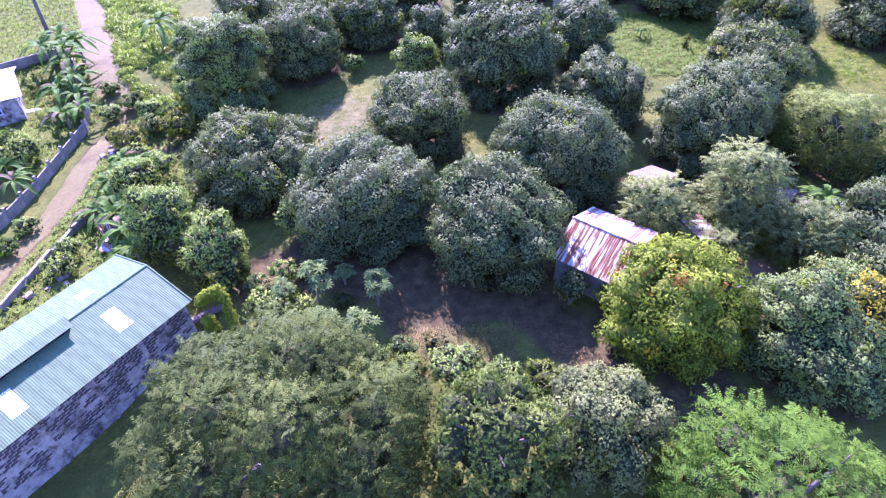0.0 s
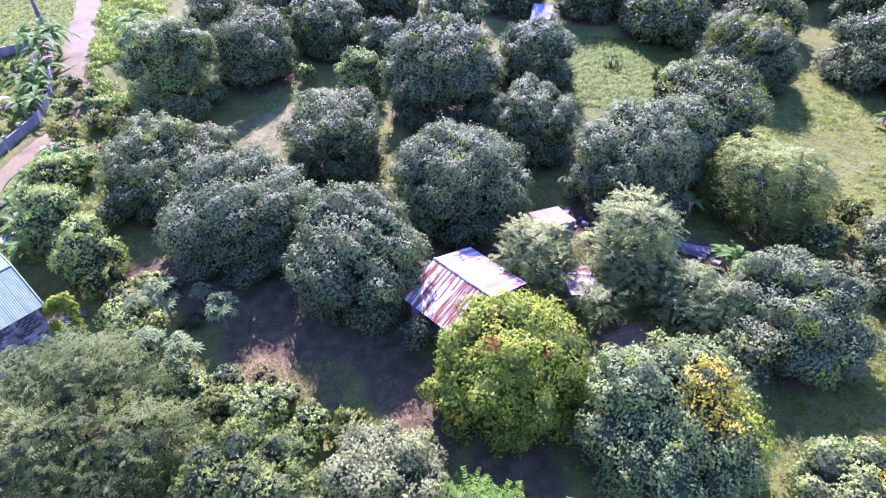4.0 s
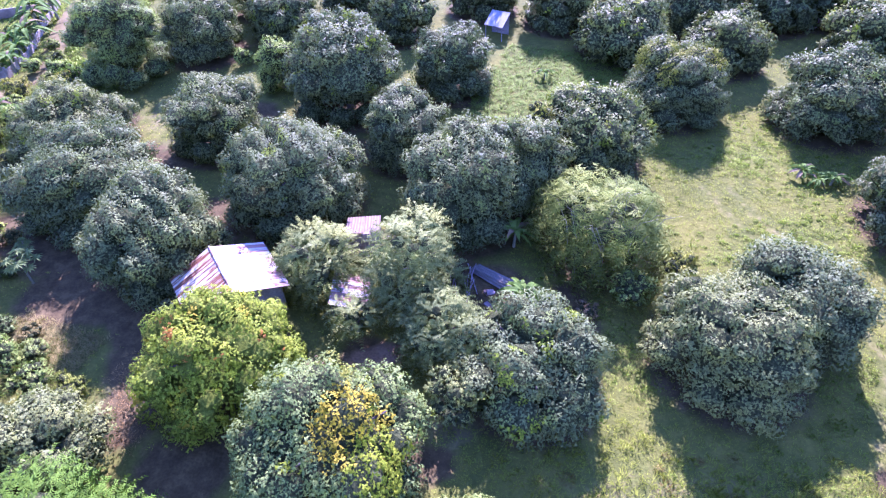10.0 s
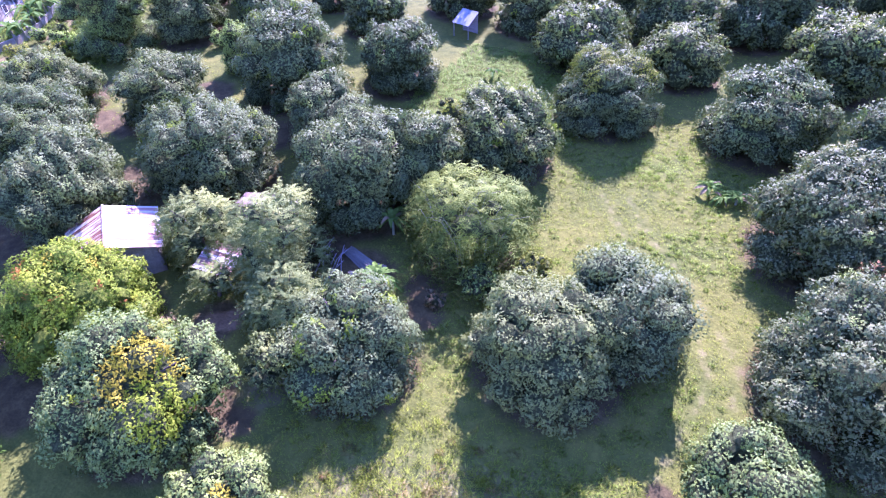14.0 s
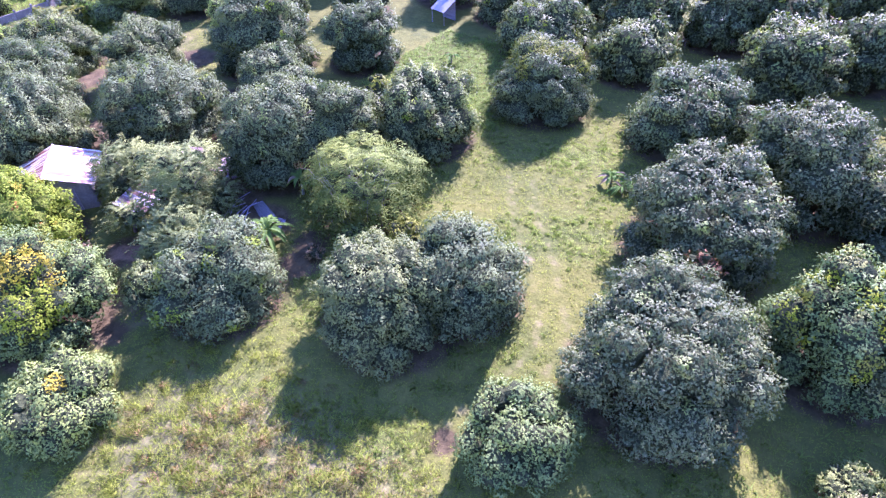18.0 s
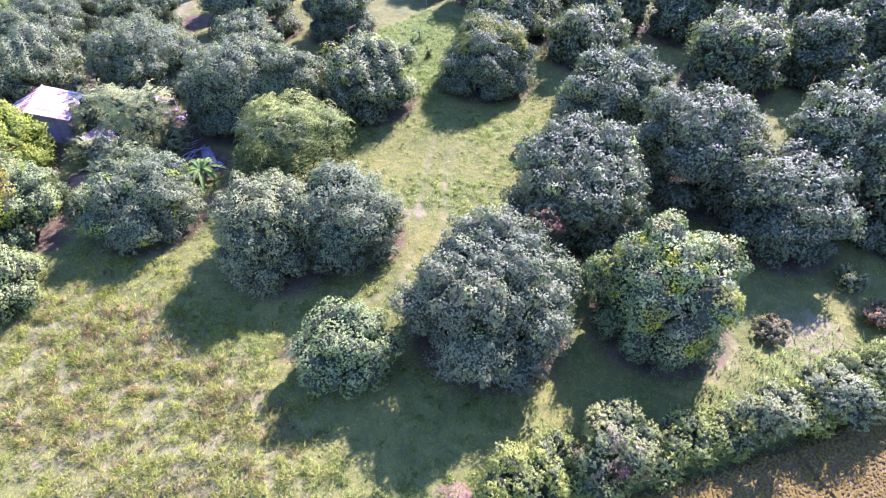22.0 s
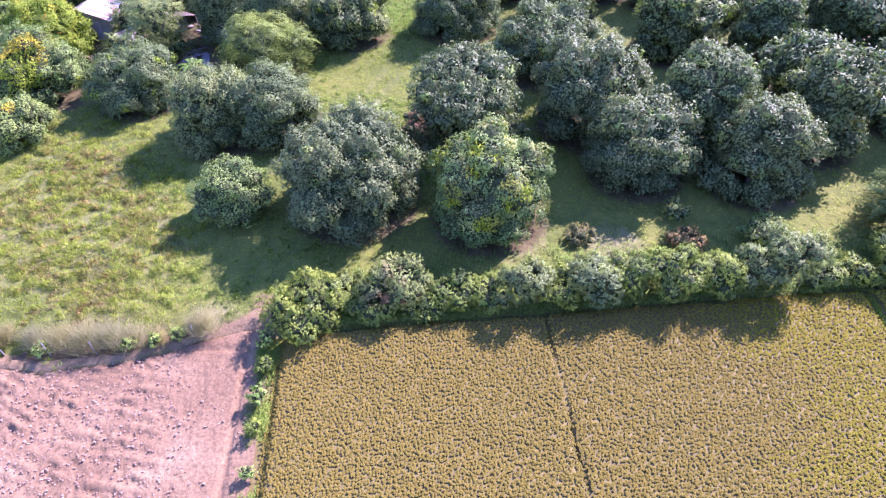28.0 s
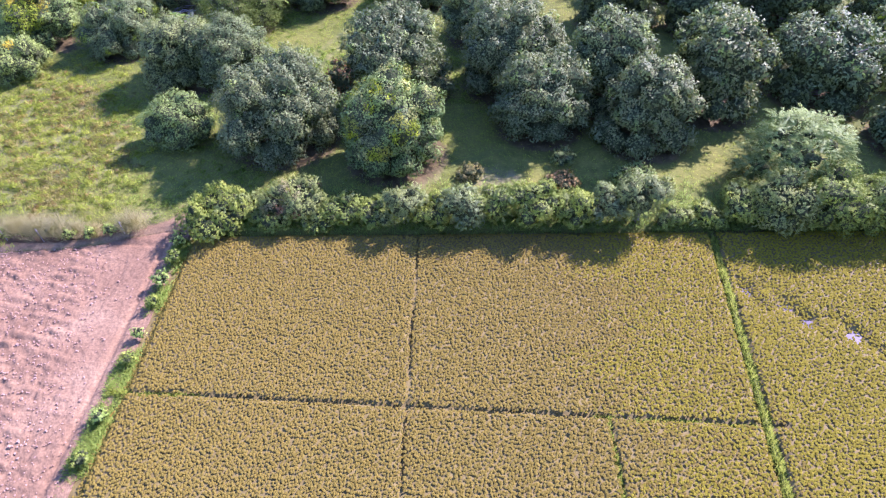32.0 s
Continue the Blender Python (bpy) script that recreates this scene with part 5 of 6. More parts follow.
tube("trunk", [(0, 0, -0.2), (0.04, 0.02, 0.8), (0.1, 0.0, 1.7)], [0.16, 0.13, 0.07], BARK, top, 7)
d = unit(rng.normal(0, 1, (260, 3)))
p = np.stack([np.zeros(260), np.zeros(260), rng.uniform(0.2, 1.9, 260)], -1) + d * np.array([0.24, 0.24, 0.1])
v, q = rosettes(rng, p, d, 6, 0.12, 0.07)
under(new("creeper", soft_mesh("creeper", v, q, LEAF["mango"], np.repeat(unit(d + np.array([0, 0, 0.3])), 6, 0))), top)
n = 110
t_line = rng.uniform(0, 1, n)
mounds("clearing_weeds", "pale green broad weeds heaped in the sunny clearing", "bright", 56, -12.4 + 6.9 * t_line + rng.normal(0, 0.6, n), 25.6 - 6.6 * t_line + rng.normal(0, 0.6, n), (0.3, 0.7), (0.14, 0.3), 70, 0.13)
# the climbing weeds in the clearing
for i, (bx, by, R, H, leaf) in enumerate(((-10.6, 23.6, 1.3, 1.3, "papaya"), (-9.6, 21.8, 1.4, 1.4, "bright"), (-11.6, 25.4, 1.0, 1.0, "grass_dry"), (-8.2, 20.0, 1.3, 1.5, "papaya"), (-7.0, 18.6, 1.2, 1.3, "bright"), (-3.0, 20.6, 0.9, 0.9, "papaya"), (-1.0, 20.8, 1.0, 0.7, "grass_dry"), (2.0, 25.5, 0.7, 0.6, "grass_dry"), (9.2, 20.4, 0.7, 0.8, "dry"), (16.4, 24.2, 0.8, 0.8, "dry"), (29.6, 33.4, 0.8, 0.8, "dry"), (-6.9, 24.2, 0.8, 0.9, "feather"), (-10.9, 25.0, 1.0, 1.1, "pale"), (-11.8, 24.2, 1.2, 1.3, "bright"), (-10.4, 22.6, 1.3, 1.5, "pale"), (-8.6, 21.2, 1.2, 1.3, "bamboo"), (-6.0, 20.2, 1.2, 1.4, "pale"), (-4.6, 19.4, 1.2, 1.3, "bright"), (-2.6, 18.8, 1.3, 1.5, "bamboo"), (-9.4, 24.0, 0.8, 0.9, "bright"), (0.6, 19.6, 1.2, 1.3, "pale"), (2.6, 18.0, 1.3, 1.9, "bright"), (4.6, 18.2, 1.2, 1.5, "bamboo"), (7.7, 25.8, 0.9, 1.6, "lime"), (-11.0, 26.6, 1.1, 1.3, "bright"), (-9.8, 27.0, 0.8, 0.9, "grass_dry"), (-12.6, 26.0, 0.9, 1.0, "pale"))):
    tree("small", bx, by, R, H, 440 + i, "tangled low plants in the sunny clearing", leaf, name="low_bush", category="bush", low=-0.3, density=26, bumps=8, trunk=False)


# bushes between the lane and the orchard
for i, (bx, by, R, H, leaf) in enumerate(((-28.4, 43.8, 1.7, 1.2, "lime"), (-24.2, 45.6, 1.5, 1.6, "lime"), (-26.8, 42.0, 1.2, 0.6, "bright"), (-31.6, 48.4, 1.2, 0.8, "bright"), (-30.4, 50.4, 1.3, 0.9, "bamboo"), (-28.0, 48.6, 1.4, 1.0, "bright"), (-36.8, 41.6, 2.0, 1.6, "bright"), (-38.2, 43.2, 1.6, 1.4, "acacia"), (-27.0, 46.4, 1.2, 0.7, "silver"),
                                          (-22.4, 33.4, 1.7, 2.6, "bamboo"), (-23.6, 39.2, 1.5, 1.6, "bright"), (-27.2, 30.2, 1.0, 0.4, "bright"), (-31.8, 33.0, 1.0, 0.3, "bright"), (-32.0, 30.4, 1.1, 0.3, "acacia"), (-18.2, 29.0, 1.6, 2.2, "bamboo"), (-25.6, 48.0, 1.4, 1.2, "acacia"), (-17.6, 33.4, 1.3, 1.4, "mango"), (-33.4, 52.8, 1.1, 0.8, "bamboo"), (-25.4, 52.0, 1.6, 1.6, "bright"), (-27.0, 28.6, 1.2, 0.5, "bright"))):
    tree("small", bx, by, R, H, 470 + i, "sprawling green bush beside the lane", leaf, name="bush", category="bush", low=-0.3, density=25, bumps=9, trunk=False, group="lane bushes")


# ---- papayas and bananas ----
def papaya(x, y, H, seed, spread=1.0):
    rng = np.random.default_rng(seed)
    z0 = gz(x, y)
    H = H - z0
    top = empty("papaya_tree", pose(x, y, z0), "young papaya tree with an umbrella of lobed leaves", "papaya tree", "papaya trees")
    tube("trunk", [(0, 0, -0.2), (0.02, 0, H * 0.5), (0.04, 0.03, H)], [0.09, 0.07, 0.05], STEM, top, 7)
    for k in range(16):
        a, el = k * 2.4 + rng.normal(0, 0.2), rng.uniform(-0.25, 1.3)
        w = np.array([math.cos(a) * math.cos(el), math.sin(a) * math.cos(el), math.sin(el)])
        stalk = spread * rng.uniform(0.3, 0.85)
        e = np.array([0.04, 0.03, H]) + w * stalk
        fan = np.linspace(-2.4, 2.4, 9)
        flat = unit(np.array([math.cos(a), math.sin(a), -0.25]))
        side = np.array([-math.sin(a), math.cos(a), 0.0])
        way = unit(np.cos(fan)[:, None] * flat + np.sin(fan)[:, None] * side + np.array([0, 0, -0.12]))
        v, q = leaves(np.repeat(e[None], 9, 0), way, unit(np.cross(way, np.array([0, 0, 1.0]))), spread * rng.uniform(0.3, 0.45, 9), np.full(9, 0.115 * spread), 0.05)
        sv, sq = tube_arrays([(0.04, 0.03, H), tuple(e)], [0.018, 0.012], 4)
        leaf = under(new("leaf", mesh_of("leaf", v, q, LEAF["papaya"])), top)
        under(new("stalk", mesh_of("stalk", sv, sq, STEM, smooth=True)), leaf)


for i, (x, y, H, sp) in enumerate(((-8.4, 24.4, 2.3, 1.35), (-4.7, 24.2, 1.7, 1.3), (-5.4, 20.9, 2.1, 1.3), (-7.4, 21.1, 2.1, 1.15), (-10.6, 24.6, 1.2, 0.9), (-7.0, 26.0, 1.0, 0.8), (-8.0, 19.6, 1.2, 0.9), (-7.2, 18.9, 1.1, 0.9))):
    papaya(x, y, H, 500 + i, sp)


def banana(x, y, H, seed, size=1.0, leaf="banana", label="banana plant with broad arching leaves"):
    rng = np.random.default_rng(seed)
    z0 = gz(x, y)
    top = empty("banana_plant", pose(x, y, z0), label, "banana plant", "banana plants")
    tube("stem", [(0, 0, -0.15), (0.02, 0.02, H * 0.5), (0.05, 0, H)], [0.13 * size, 0.1 * size, 0.06 * size], STEM, top, 8)
    for k in range(13):
        a, L, W, el = k * 2.4 + rng.normal(0, 0.25), size * rng.uniform(1.3, 2.1), size * rng.uniform(0.3, 0.44), rng.uniform(0.35, 1.25)
        s = np.linspace(0, 1, 9)
        r = L * s * math.cos(el) + 0.25 * L * s ** 2
        h = H + L * s * math.sin(el) - 0.8 * L * s ** 2.2
        w = W / 2 * np.sin(np.pi * np.clip(s * 0.94 + 0.06, 0, 1)) ** 0.6
        c = np.stack([np.cos(a) * r, np.sin(a) * r, h], -1)
        sd = np.array([-math.sin(a), math.cos(a), 0])
        V = np.stack([c + sd * w[:, None] + np.array([0, 0, 0.06]), c, c - sd * w[:, None] + np.array([0, 0, 0.06])], 1).reshape(-1, 3)
        V += rng.normal(0, 0.015, V.shape)
        Q = np.array([(i * 3 + j, i * 3 + j + 1, i * 3 + j + 4, i * 3 + j + 3) for i in range(8) for j in range(2)])
        under(new("leaf", mesh_of("leaf", V, Q, LEAF["dry" if rng.uniform() < 0.12 else leaf])), top)


BANANAS = [(26.1, 32.5, 1.1, 1.0), (25.7, 33.1, 0.8, 0.8), (42.4, 52.1, 0.6, 0.75), (44.4, 51.7, 0.6, 0.75), (43.4, 51.6, 0.4, 0.6), (24.0, 37.6, 1.3, 0.9), (20.4, 61.5, 0.7, 0.7),
           ] + [(-39.0, 57.0, 2.6, 1.5), (-37.8, 55.4, 2.3, 1.4), (-36.4, 52.8, 2.0, 1.4), (-35.2, 50.4, 1.6, 1.2), (-33.8, 48.0, 1.6, 1.2), (-38.6, 58.8, 2.4, 1.5), (-40.8, 60.2, 2.4, 1.5), (-41.6, 58.2, 2.2, 1.5), (-37.2, 51.2, 1.8, 1.4), (-35.2, 47.4, 1.3, 1.3), (-26.5, 37.0, 1.6, 1.2), (-24.6, 33.0, 1.6, 1.3), (-23.2, 31.2, 1.7, 1.2), (-22.0, 29.6, 1.4, 1.1), (-25.6, 35.0, 1.4, 1.1),
           (-31.3, 62.4, 2.6, 1.6), (-26.4, 39.2, 1.2, 1.2), (-26.2, 37.6, 1.0, 1.3), (-27.0, 34.4, 0.6, 1.2), (-25.2, 38.4, 1.5, 1.2), (-27.4, 40.8, 0.9, 1.1), (-35.0, 38.0, 1.0, 1.1), (-36.4, 39.4, 1.2, 1.2), (-25.0, 40.2, 1.2, 1.0)]
for i, (x, y, H, size) in enumerate(BANANAS):
    banana(x, y, H, 520 + i, size)
top = empty("palm_trunk", pose(-46.2, 66.4, gz(-46, 66)), "tall grey coconut palm trunk beside the lane", "palm")
tube("trunk", [(0, 0, -0.2), (0.1, 0.1, 3), (0.1, 0.3, 7), (0.3, 0.2, 10)], [0.26, 0.19, 0.17, 0.15], BARK, top, 9)

# the creeper-covered stump by the block building
rng = np.random.default_rng(60)
top = empty("creeper_stump", pose(-14.0, 23.3, gz(-14, 23.3)), "dead forked trunk smothered in yellow-green creeper", "creeper")
for j, line in enumerate(([(1.2, -1.4, 0), (0.9, -0.9, 1.3), (0.4, 0.0, 2.6), (0.0, 0.3, 3.1), (-0.6, 0.1, 2.9), (-1.1, -0.1, 2.5)], [(0.0, -1.3, 0), (-0.4, -0.9, 1.0), (-0.7, -0.7, 1.7)])):
    tube("trunk", line, [0.3, 0.2, 0.15, 0.1, 0.07, 0.04][: len(line)], BARK, top, 7)
    n = 1300
    t = rng.uniform(0, len(line) - 1.001, n)
    i, fr = t.astype(int), (t % 1)[:, None]
    ln = np.array(line)
    d = unit(rng.normal(0, 1, (n, 3)))
    p = ln[i] * (1 - fr) + ln[i + 1] * fr + d * rng.uniform(0.14, 0.34, (n, 1))
    v, q = rosettes(rng, p, d, 6, 0.15, 0.09)
    under(new("creeper", soft_mesh("creeper", v, q, LEAF["lime_pale"], np.repeat(unit(d + np.array([0, 0, 0.3])), 6, 0))), top)


# ---- buildings ----
def ribbed(width, length, pitch, depth, thick=0.004, per=4):
    """A ribbed sheet: x across (0 to width), y down the slope (0 to length)."""
    n = int(round(width / pitch)) * per + 1
    x = np.linspace(0, width, n)
    z = depth * 0.5 * np.cos(x / pitch * 2 * np.pi)
    y = np.array([0, length * 0.5, length])
    V = np.stack([np.repeat(x, 3), np.tile(y, n), np.repeat(z, 3)], -1)
    Q = np.array([(i * 3 + j, (i + 1) * 3 + j, (i + 1) * 3 + j + 1, i * 3 + j + 1) for i in range(n - 1) for j in range(2)])
    return V, Q


def roof_slope(name, parent, origin, along, down, length, slope, n, material, pitch=0.2, depth=0.035, seed=0, wobble=0.0, label=""):
    """n ribbed sheets side by side: along the ridge, falling along down."""
    rng = np.random.default_rng(seed)
    a, dn = Vector(along).normalized(), Vector(down).normalized()
    w = length / n
    V, Q = ribbed(w + 0.06, slope, pitch, depth)
    me = mesh_of(name, V, Q, material, smooth=True)
    up = a.cross(dn)
    if up.z < 0:
        up = -up
    for i in range(n):
        o = Vector(origin) + a * (w * i) + up * (0.006 * (i % 2) + rng.uniform(0, wobble))
        ob = under(new(name, me), parent)
        d2 = (dn + a * rng.uniform(-wobble, wobble)).normalized()
        ob.matrix_local = Matrix(((a.x, d2.x, up.x, o.x), (a.y, d2.y, up.y, o.y), (a.z, d2.z, up.z, o.z), (0, 0, 0, 1)))
        if label:
            tagged(ob, label)


def warehouse():
    """A long block building with a ridge, its far gable by the creeper stump. Local x along the ridge, y across."""
    ux = Vector((-0.55, -0.836, 0)).normalized()
    base = gz(-20, 18) - 0.2 - 0.0
    M = Matrix(((ux.x, -ux.y, 0, -18.85), (ux.y, ux.x, 0, 25.55), (0, 0, 1, base), (0, 0, 0, 1)))
    top = empty("warehouse", M, "long grey block building with a teal ribbed steel roof", "building")
    Lg, half = 19.0, 3.75
    eave, ridge = 1.4 - base, 2.4 - base
    wall = half - 0.3
    lower = eave - 1.65
    for sy in (-1, 1):
        y0, y1 = sorted((sy * wall, sy * (wall - 0.15)))
        part("side_wall", box_bm(0.35, Lg, y0, y1, -0.6, eave - 0.02, 0.01), PLASTER, top, "stained, patchy plastered wall")
        for k in range(7):
            x = 0.35 + k * (Lg - 0.6) / 6
            yy = sorted((sy * (wall + 0.06), sy * (wall - 0.05)))
            part("pilaster", box_bm(x, x + 0.28, yy[0], yy[1], -0.6, eave - 0.05, 0.01), PLASTER, top)
        yy = sorted((sy * (wall + 0.05), sy * (wall - 0.05)))
        part("tie_beam", box_bm(0.35, Lg, yy[0], yy[1], lower - 0.2, lower, 0.01), PLASTER, top)
    for x0 in (0.35, Lg - 0.15):
        bm = bmesh.new()
        prof = [(-wall, -0.6), (wall, -0.6), (wall, eave - 0.05), (0, ridge - 0.12), (-wall, eave - 0.05)]
        rings = [[bm.verts.new((x, y, z)) for y, z in prof] for x in (x0, x0 + 0.15)]
        bm.faces.new(rings[0]), bm.faces.new(rings[1][::-1])
        for i in range(5):
            j = (i + 1) % 5
            bm.faces.new((rings[0][i], rings[1][i], rings[1][j], rings[0][j]))
        bmesh.ops.recalc_face_normals(bm, faces=bm.faces[:])
        part("gable_wall", bm, PLASTER, top)
    rise, slope = ridge - eave, math.hypot(half, ridge - eave)
    roof_slope("roof_sheet", top, (0, 0, ridge), (1, 0, 0), (0, half, -rise), Lg, slope, 22, TIN_BLUE, 0.12, 0.02, 1)
    roof_slope("roof_sheet", top, (0, 0, ridge), (1, 0, 0), (0, -half, -rise), Lg, slope, 22, TIN_BLUE, 0.12, 0.02, 2)
    tube("ridge_cap", [(-0.05, 0, ridge - 0.03), (Lg, 0, ridge - 0.03)], [0.1, 0.1], TIN_BLUE, top, 8)
    for sy in (-1, 1):
        tube("gable_trim", [(-0.03, 0, ridge), (-0.03, sy * half, eave)], [0.06, 0.06], TIN_BLUE, top, 6)
    # raised vent along the ridge
    v0, v1, vh = 5.2, Lg, 0.42
    for sy, w in ((-1, 0.85), (1, 0.85)):
        roof_slope("vent_sheet", top, (v0, 0, ridge + vh), (1, 0, 0), (0, sy * w, -w * 0.22), v1 - v0, math.hypot(w, w * 0.22), 14, TIN_BLUE, 0.12, 0.02, 3 + sy)
        y = sorted((sy * 0.55, sy * 0.5))
        part("vent_side", box_bm(v0 + 0.2, v1, y[0], y[1], ridge - 0.2, ridge + vh - 0.15), DARK, top, "dark louvred side of the roof vent")
    part("vent_end", box_bm(v0 + 0.15, v0 + 0.2, -0.5, 0.5, ridge - 0.2, ridge + vh - 0.1), TIN_BLUE, top)
    # pale sheets let into the roof
    for x, sy, d0, ln, w in ((3.0, 1, 1.0, 1.65, 0.85), (2.9, -1, 1.15, 1.0, 0.85), (9.3, 1, 1.3, 1.6, 0.85), (9.3, -1, 1.2, 1.2, 0.85), (15, 1, 1.2, 1.6, 0.85)):
        roof_slope("skylight", top, (x, sy * d0 * math.cos(rise / half), ridge - d0 * rise / half + 0.03), (1, 0, 0), (0, sy * half, -rise), w, ln, 1, SKYLIGHT, 0.12, 0.02, 7, label="bleached white translucent skylight sheet")
    # blocks showing through the worn plaster of the long wall that faces the orchard
    rng = np.random.default_rng(77)
    bm = box_bm(-0.188, 0.188, -0.02, 0.02, -0.088, 0.088, 0.006)
    me = bpy.data.meshes.new("block")
    bm.to_mesh(me)
    bm.free()
    me.materials.append(BLOCK)
    count = 0
    sy = 1 if M.to_3x3() @ Vector((0, 1, 0)) @ Vector((0.8, -0.5, 0)) > 0 else -1
    for row in range(15):
        for col in range(31):
            x, z = 0.8 + col * 0.4 + (row % 2) * 0.2, eave - 0.16 - row * 0.2
            if x > Lg - 0.4 or count >= 300 or rng.uniform() < 0.12 + 0.02 * row + 0.5 * (math.sin(x * 0.9 + 1.3 * math.sin(z * 2.2)) + math.sin(z * 3.1 + x * 1.7) > 0.5):
                continue
            ob = under(new("block", me), top)
            ob.location = (x, sy * (wall + rng.uniform(-0.004, 0.012)), z)
            count += 1


warehouse()


def house():
    """The small house under the trees; local x along its ridge, -y the streaked slope."""
    u = Vector((0.80, -0.60, 0))
    M = Matrix(((u.x, -u.y, 0, 7.5), (u.y, u.x, 0, 28.1), (0, 0, 1, gz(9, 27)), (0, 0, 0, 1)))
    top = empty("house", M, "small block house under a streaked rusty ribbed-iron roof", "house")
    L, rz, ez, s0, s1 = 4.5, 3.4, 2.2, 2.75, 3.1
    roof_slope("roof_sheet", top, (0, 0, rz), (1, 0, 0), (0, -s0, ez - rz), L, math.hypot(s0, rz - ez), 6, TIN_RUST, 0.19, 0.03, 11, 0.01, "rust-streaked roofing sheet")
    roof_slope("roof_sheet", top, (0, 0, rz), (1, 0, 0), (0, s1, ez - rz), L, math.hypot(s1, rz - ez), 6, TIN_WORN, 0.19, 0.03, 12, 0.01, "sun-bleached zinc roofing sheet")
    tube("ridge_cap", [(-0.02, 0, rz - 0.02), (L + 0.02, 0, rz - 0.02)], [0.09, 0.09], TIN_WORN, top, 8)
    for y in (-s0 + 0.45, s1 - 0.5):
        part("side_wall", box_bm(0.3, L - 0.3, y - 0.07, y + 0.07, -0.2, ez + 0.1, 0.01), CONCRETE, top)
    for x in (0.3, L - 0.44):
        bm = bmesh.new()
        prof = [(-s0 + 0.4, -0.2), (s1 - 0.45, -0.2), (s1 - 0.45, ez + 0.08), (0, rz - 0.12), (-s0 + 0.4, ez + 0.06)]
        rings = [[bm.verts.new((xx, y, z)) for y, z in prof] for xx in (x, x + 0.14)]
        bm.faces.new(rings[0]), bm.faces.new(rings[1][::-1])
        for i in range(5):
            j = (i + 1) % 5
            bm.faces.new((rings[0][i], rings[1][i], rings[1][j], rings[0][j]))
        bmesh.ops.recalc_face_normals(bm, faces=bm.faces[:])
        part("gable_wall", bm, CONCRETE, top)
    part("door", box_bm(L - 0.31, L - 0.27, 0.7, 1.5, 0, 2.0, 0.01), WOOD, top)
    part("window", box_bm(L - 0.31, L - 0.27, -1.5, -0.6, 1.0, 1.9, 0.01), DARK, top)


house()


def shed(x, y, turn, w, l, hi, lo, material, label, walls=True, name="shed"):
    """A lean-to: posts, one ribbed slope, board walls. Local y falls from hi to lo."""
    top = empty(name, pose(x, y, gz(x, y), 0, 0, turn), label, "shed")
    for px in (-w / 2 + 0.1, w / 2 - 0.1):
        for py, h in ((-l / 2 + 0.1, hi - 0.12), (l / 2 - 0.1, lo - 0.05)):
            tube("post", [(px, py, -0.2), (px, py, h)], [0.05, 0.045], WOOD, top, 6)
    roof_slope("roof_sheet", top, (-w / 2, -l / 2, hi), (1, 0, 0), (0, l, lo - hi), w, math.hypot(l, hi - lo), max(int(w / 0.8), 2), material, 0.19, 0.03, int(abs(x) * 7), 0.015)
    if walls:
        for k in range(int(w / 0.22)):
            part("board", box_bm(-w / 2 + 0.1 + k * 0.22, -w / 2 + 0.3 + k * 0.22, -l / 2 + 0.1, -l / 2 + 0.13, 0.05, hi - 0.2), WOOD, top)
    return top


shed(14.4, 34.6, 25, 2.2, 2.6, 2.3, 1.5, TIN_SHED, "little board shed with a rust-brown sheet roof")
shed(16.2, 29.2, -70, 2.6, 2.2, 1.9, 1.2, TIN_WORN, "low lean-to of pale bleached sheets behind the house", name="lean_to")
shed(13.2, 69.8, 172, 2.1, 2.0, 2.4, 1.5, TIN_PALE, "small open shelter with a blue-grey sheet roof", name="shelter")
# loose sheets, timber and poles in the yard
rng = np.random.default_rng(80)
top = empty("sheet_stack", pose(23.5, 34.4, gz(23.5, 34.4), 4, 0, -22), "long stack of grey zinc sheets lying on bare earth", "sheets")
for k in range(3):
    V, Q = ribbed(0.57, 2.8, 0.19, 0.03)
    ob = under(new("sheet", mesh_of("sheet", V, Q, TIN_GREY, smooth=True)), top)
    ob.matrix_local = pose(-1.5 + 0.1 * k, 0.1 * k, 0.14 + 0.05 * k, 0, 0, -90 + 3 * k)
for k in range(3):
    part("block_support", box_bm(-1.2 + k * 1.1, -0.8 + k * 1.1, -0.5, -0.2, -0.05, 0.11, 0.01), CONCRETE, top)
for k in range(8):
    x, y = 21.4 + rng.uniform(-1, 2), 33.3 + rng.uniform(-1, 1)
    top = empty("pole", pose(x, y, gz(x, y), 0, 0, rng.uniform(95, 130)), "loose bare pole lying in the yard", "pole", "loose yard poles")
    tube("shaft", [(-1.4, 0, 0.08), (0, 0.05, 0.25 + 0.05 * k), (1.4, 0, 0.1)], [0.03, 0.035, 0.025], WOOD, top, 6)
for k in range(46):
    c = [(16.0, 36.0, 1.6), (-27.0, 27.6, 1.8), (-28.6, 43.0, 1.6), (24.5, 32.5, 2.2)][k % 4]
    x, y = c[0] + rng.normal(0, c[2] * 0.5), c[1] + rng.normal(0, c[2] * 0.5)
    r = rng.uniform(0.12, 0.34)
    bm = box_bm(-r, r, -r * 0.7, r * 0.7, -0.03, r * 0.8, 0.03)
    for v in bm.verts:
        v.co += Vector(rng.normal(0, 0.03, 3))
    top = empty("rubble_piece", pose(x, y, gz(x, y), 0, 0, rng.uniform(0, 180)), "broken chunk of pale rubble on the ground", "rubble", "rubble pieces")
    part("chunk", bm, RUBBLE, top)
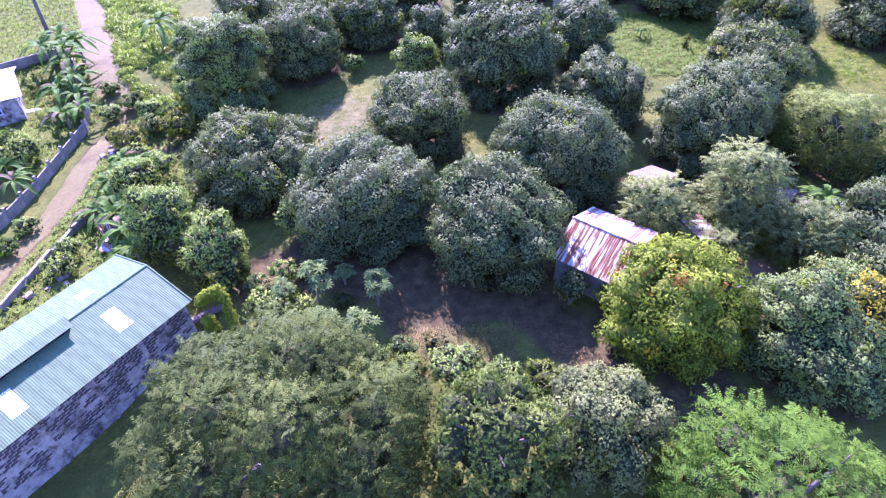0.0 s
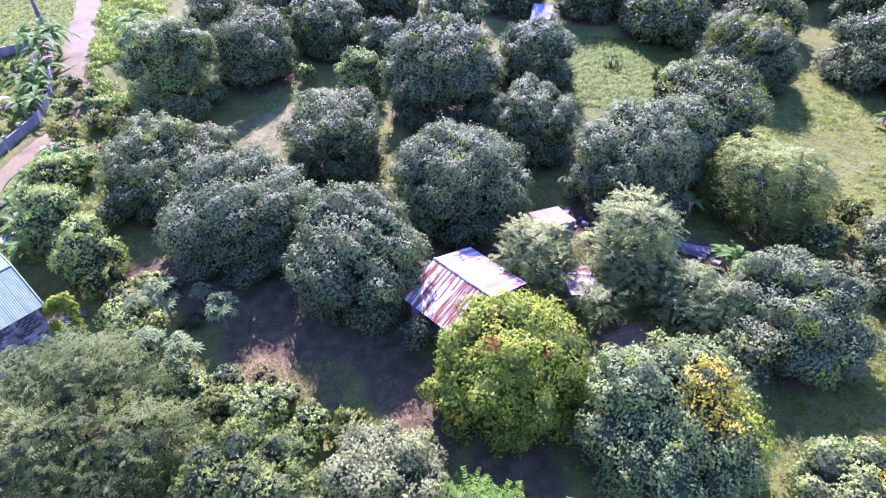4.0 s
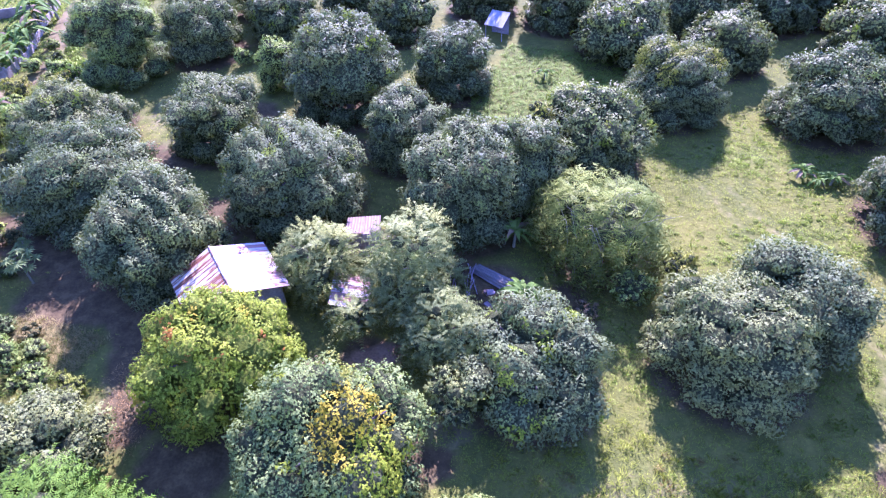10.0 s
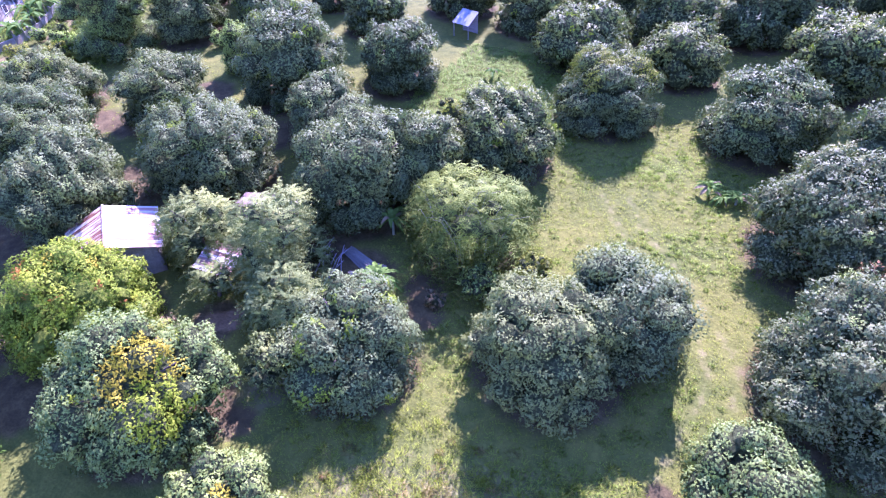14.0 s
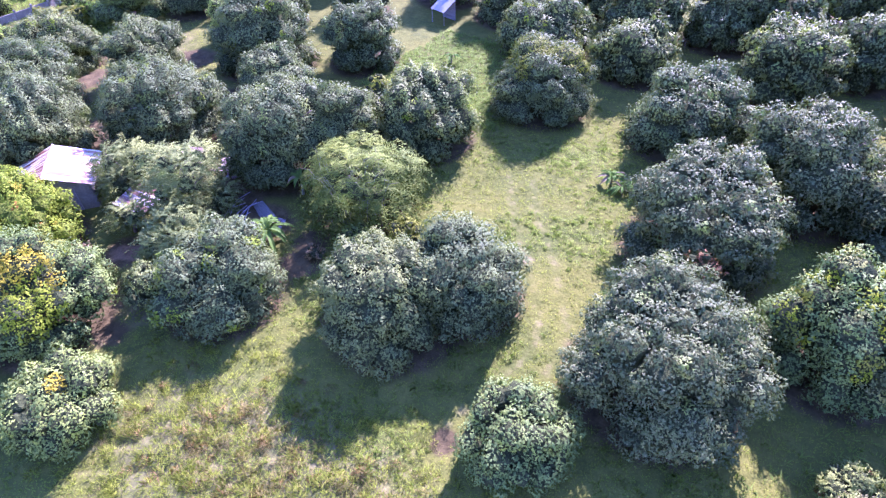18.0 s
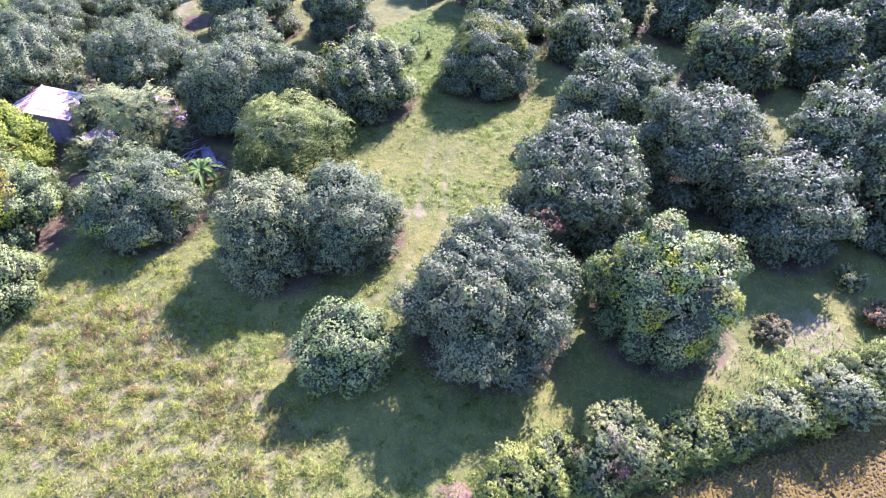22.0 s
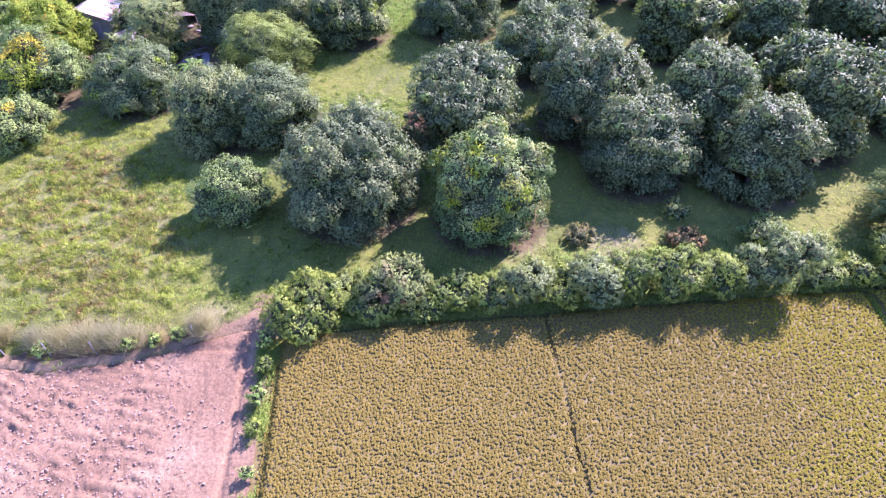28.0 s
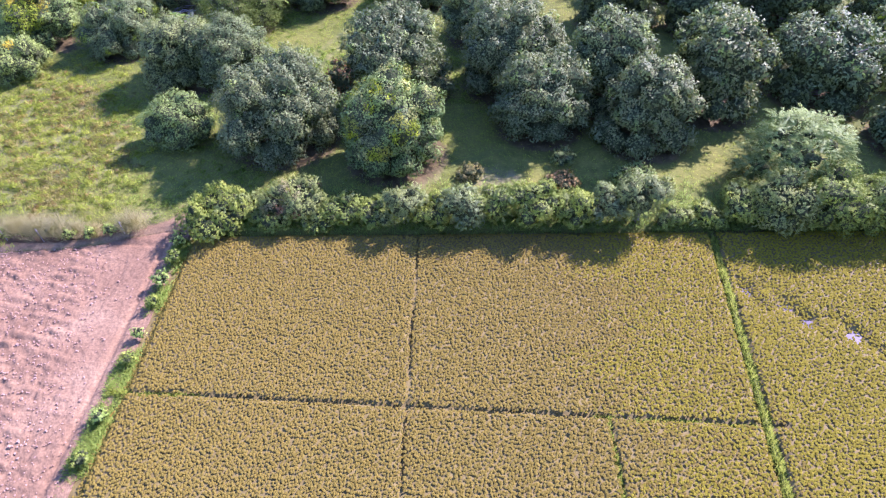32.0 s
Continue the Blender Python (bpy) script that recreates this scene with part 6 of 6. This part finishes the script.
for x, y, z, turn, w, l, mat, label in ((-25.2, 31.4, 0.25, 35, 0.95, 2.0, TIN_RUST, "rusty roofing sheet thrown on the rubble"), (-24.4, 30.2, 0.15, 70, 0.76, 1.3, TIN_WORN, "bent pale roofing sheet thrown on the rubble"), (-14.6, 24.6, 0.3, 130, 0.57, 2.2, TIN_SHED, "rust-brown sheet leaning beside the creeper stump")):
    top = empty("scrap_sheet", pose(x, y, gz(x, y) + z, 6, -4, turn), label, "sheet", "scrap sheets")
    V, Q = ribbed(w, l, 0.19, 0.03)
    under(new("sheet", mesh_of("sheet", V, Q, mat, smooth=True)), top)
    part("block_support", box_bm(w * 0.2, w * 0.7, l * 0.3, l * 0.7, -z - 0.2, -0.02, 0.01), CONCRETE, top)
for k in range(26):
    a = rng.uniform(0, 6.28)
    x, y = 29.5 + rng.uniform(-2.2, 2.2), 38.2 + rng.uniform(-2.2, 1.6)
    top = empty("bamboo_cane", pose(x, y, gz(x, y)), "thin arching bamboo cane in the thicket", "bamboo", "bamboo canes")
    tube("cane", [(0, 0, -0.1), (0.3 * math.cos(a), 0.3 * math.sin(a), 2.8), (1.1 * math.cos(a), 1.1 * math.sin(a), 4.6), (2.0 * math.cos(a), 2.0 * math.sin(a), 5.1)], [0.03, 0.025, 0.018, 0.008], STEM, top, 5)


# ---- the lane's walls and the white house ----
def lane_wall():
    line = [(-34.2, 30.0), (-33.8, 34.3), (-33.4, 38.2), (-33.3, 42.4), (-33.3, 46.6), (-34.9, 51.0), (-37.8, 55.7), (-42.0, 62.5)]
    top = empty("compound_wall", Matrix.Identity(4), "grey concrete compound wall with posts beside the lane", "wall", kind="structure")
    for (ax, ay), (bx, by) in zip(line[:-1], line[1:]):
        n = 2
        for k in range(n):
            p, q = Vector((ax + (bx - ax) * k / n, ay + (by - ay) * k / n, 0)), Vector((ax + (bx - ax) * (k + 1) / n, ay + (by - ay) * (k + 1) / n, 0))
            d = q - p
            m = Matrix.Translation((p.x, p.y, gz(p.x, p.y))) @ Matrix.Rotation(math.atan2(d.y, d.x), 4, "Z")
            ob = part("panel", box_bm(0.1, d.length - 0.1, -0.06, 0.06, -0.3, 0.95, 0.01), CONCRETE, top)
            ob.matrix_local = m
            ob = part("post", box_bm(-0.11, 0.11, -0.11, 0.11, -0.3, 1.25, 0.015), CONCRETE, top)
            ob.matrix_local = m
    top = empty("far_wall", Matrix.Identity(4), "dark grey block wall behind the white house", "wall", kind="structure")
    p, q = Vector((-52, 52.5, 0)), Vector((-41.6, 60.8, 0))
    m = Matrix.Translation((p.x, p.y, gz(p.x, p.y))) @ Matrix.Rotation(math.atan2((q - p).y, (q - p).x), 4, "Z")
    for k in range(4):
        ob = part("panel", box_bm(k * 3.3, k * 3.3 + 3.28, -0.08, 0.08, -0.3, 1.5, 0.01), CONCRETE, top)
        ob.matrix_local = m
    top = empty("retaining_wall", Matrix.Identity(4), "broken low concrete retaining wall below the lane", "wall", kind="structure")
    line = [(-29.2, 25.0), (-28.9, 27.6), (-28.6, 30.4), (-28.3, 32.8), (-27.7, 34.6)]
    rg = np.random.default_rng(90)
    for (ax, ay), (bx, by) in zip(line[:-1], line[1:]):
        d = Vector((bx - ax, by - ay, 0))
        m = Matrix.Translation((ax, ay, gz(ax, ay))) @ Matrix.Rotation(math.atan2(d.y, d.x), 4, "Z") @ Matrix.Rotation(radians(rg.uniform(-8, 8)), 4, "X")
        ob = part("panel", box_bm(0.03, d.length - 0.03, -0.12, 0.12, -0.6, 0.45 + rg.uniform(-0.1, 0.2), 0.03), CONCRETE, top)
        ob.matrix_local = m


lane_wall()


def white_house():
    M = pose(-45.2, 49.6, gz(-44, 50) - 0.05, 0, 0, 32)
    top = empty("white_house", M, "single-storey grey house with a white sheet roof", "house")
    for y in (-3.0, 2.85):
        part("side_wall", box_bm(-4, 4, y, y + 0.15, -0.2, 2.6, 0.01), PLASTER, top)
    for x in (-4.0, 3.85):
        part("end_wall", box_bm(x, x + 0.15, -2.85, 2.85, -0.2, 2.6, 0.01), PLASTER, top)
    roof_slope("roof_sheet", top, (-4.6, 0, 3.5), (1, 0, 0), (0, -3.6, -1.0), 9.2, 3.74, 11, WHITE, 0.2, 0.03, 91)
    roof_slope("roof_sheet", top, (-4.6, 0, 3.5), (1, 0, 0), (0, 3.6, -1.0), 9.2, 3.74, 11, WHITE, 0.2, 0.03, 92)
    for y in (-1.6, 1.0):
        w = part("window", box_bm(3.99, 4.05, y, y + 0.9, 1.0, 2.1, 0.01), WHITE, top, "white-framed window")
        part("pane", box_bm(4.05, 4.06, y + 0.1, y + 0.8, 1.1, 2.0), DARK, w)
    for x in (-1.5, 1.5):
        w = part("window", box_bm(x, x + 1.0, -3.05, -2.99, 1.0, 2.1, 0.01), WHITE, top, "white-framed window")
        part("pane", box_bm(x + 0.1, x + 0.9, -3.06, -3.05, 1.1, 2.0), DARK, w)
    part("step", box_bm(4.0, 5.6, -2.0, 0.6, -0.2, 0.12, 0.02), WHITE, top, "pale concrete apron by the door")


white_house()
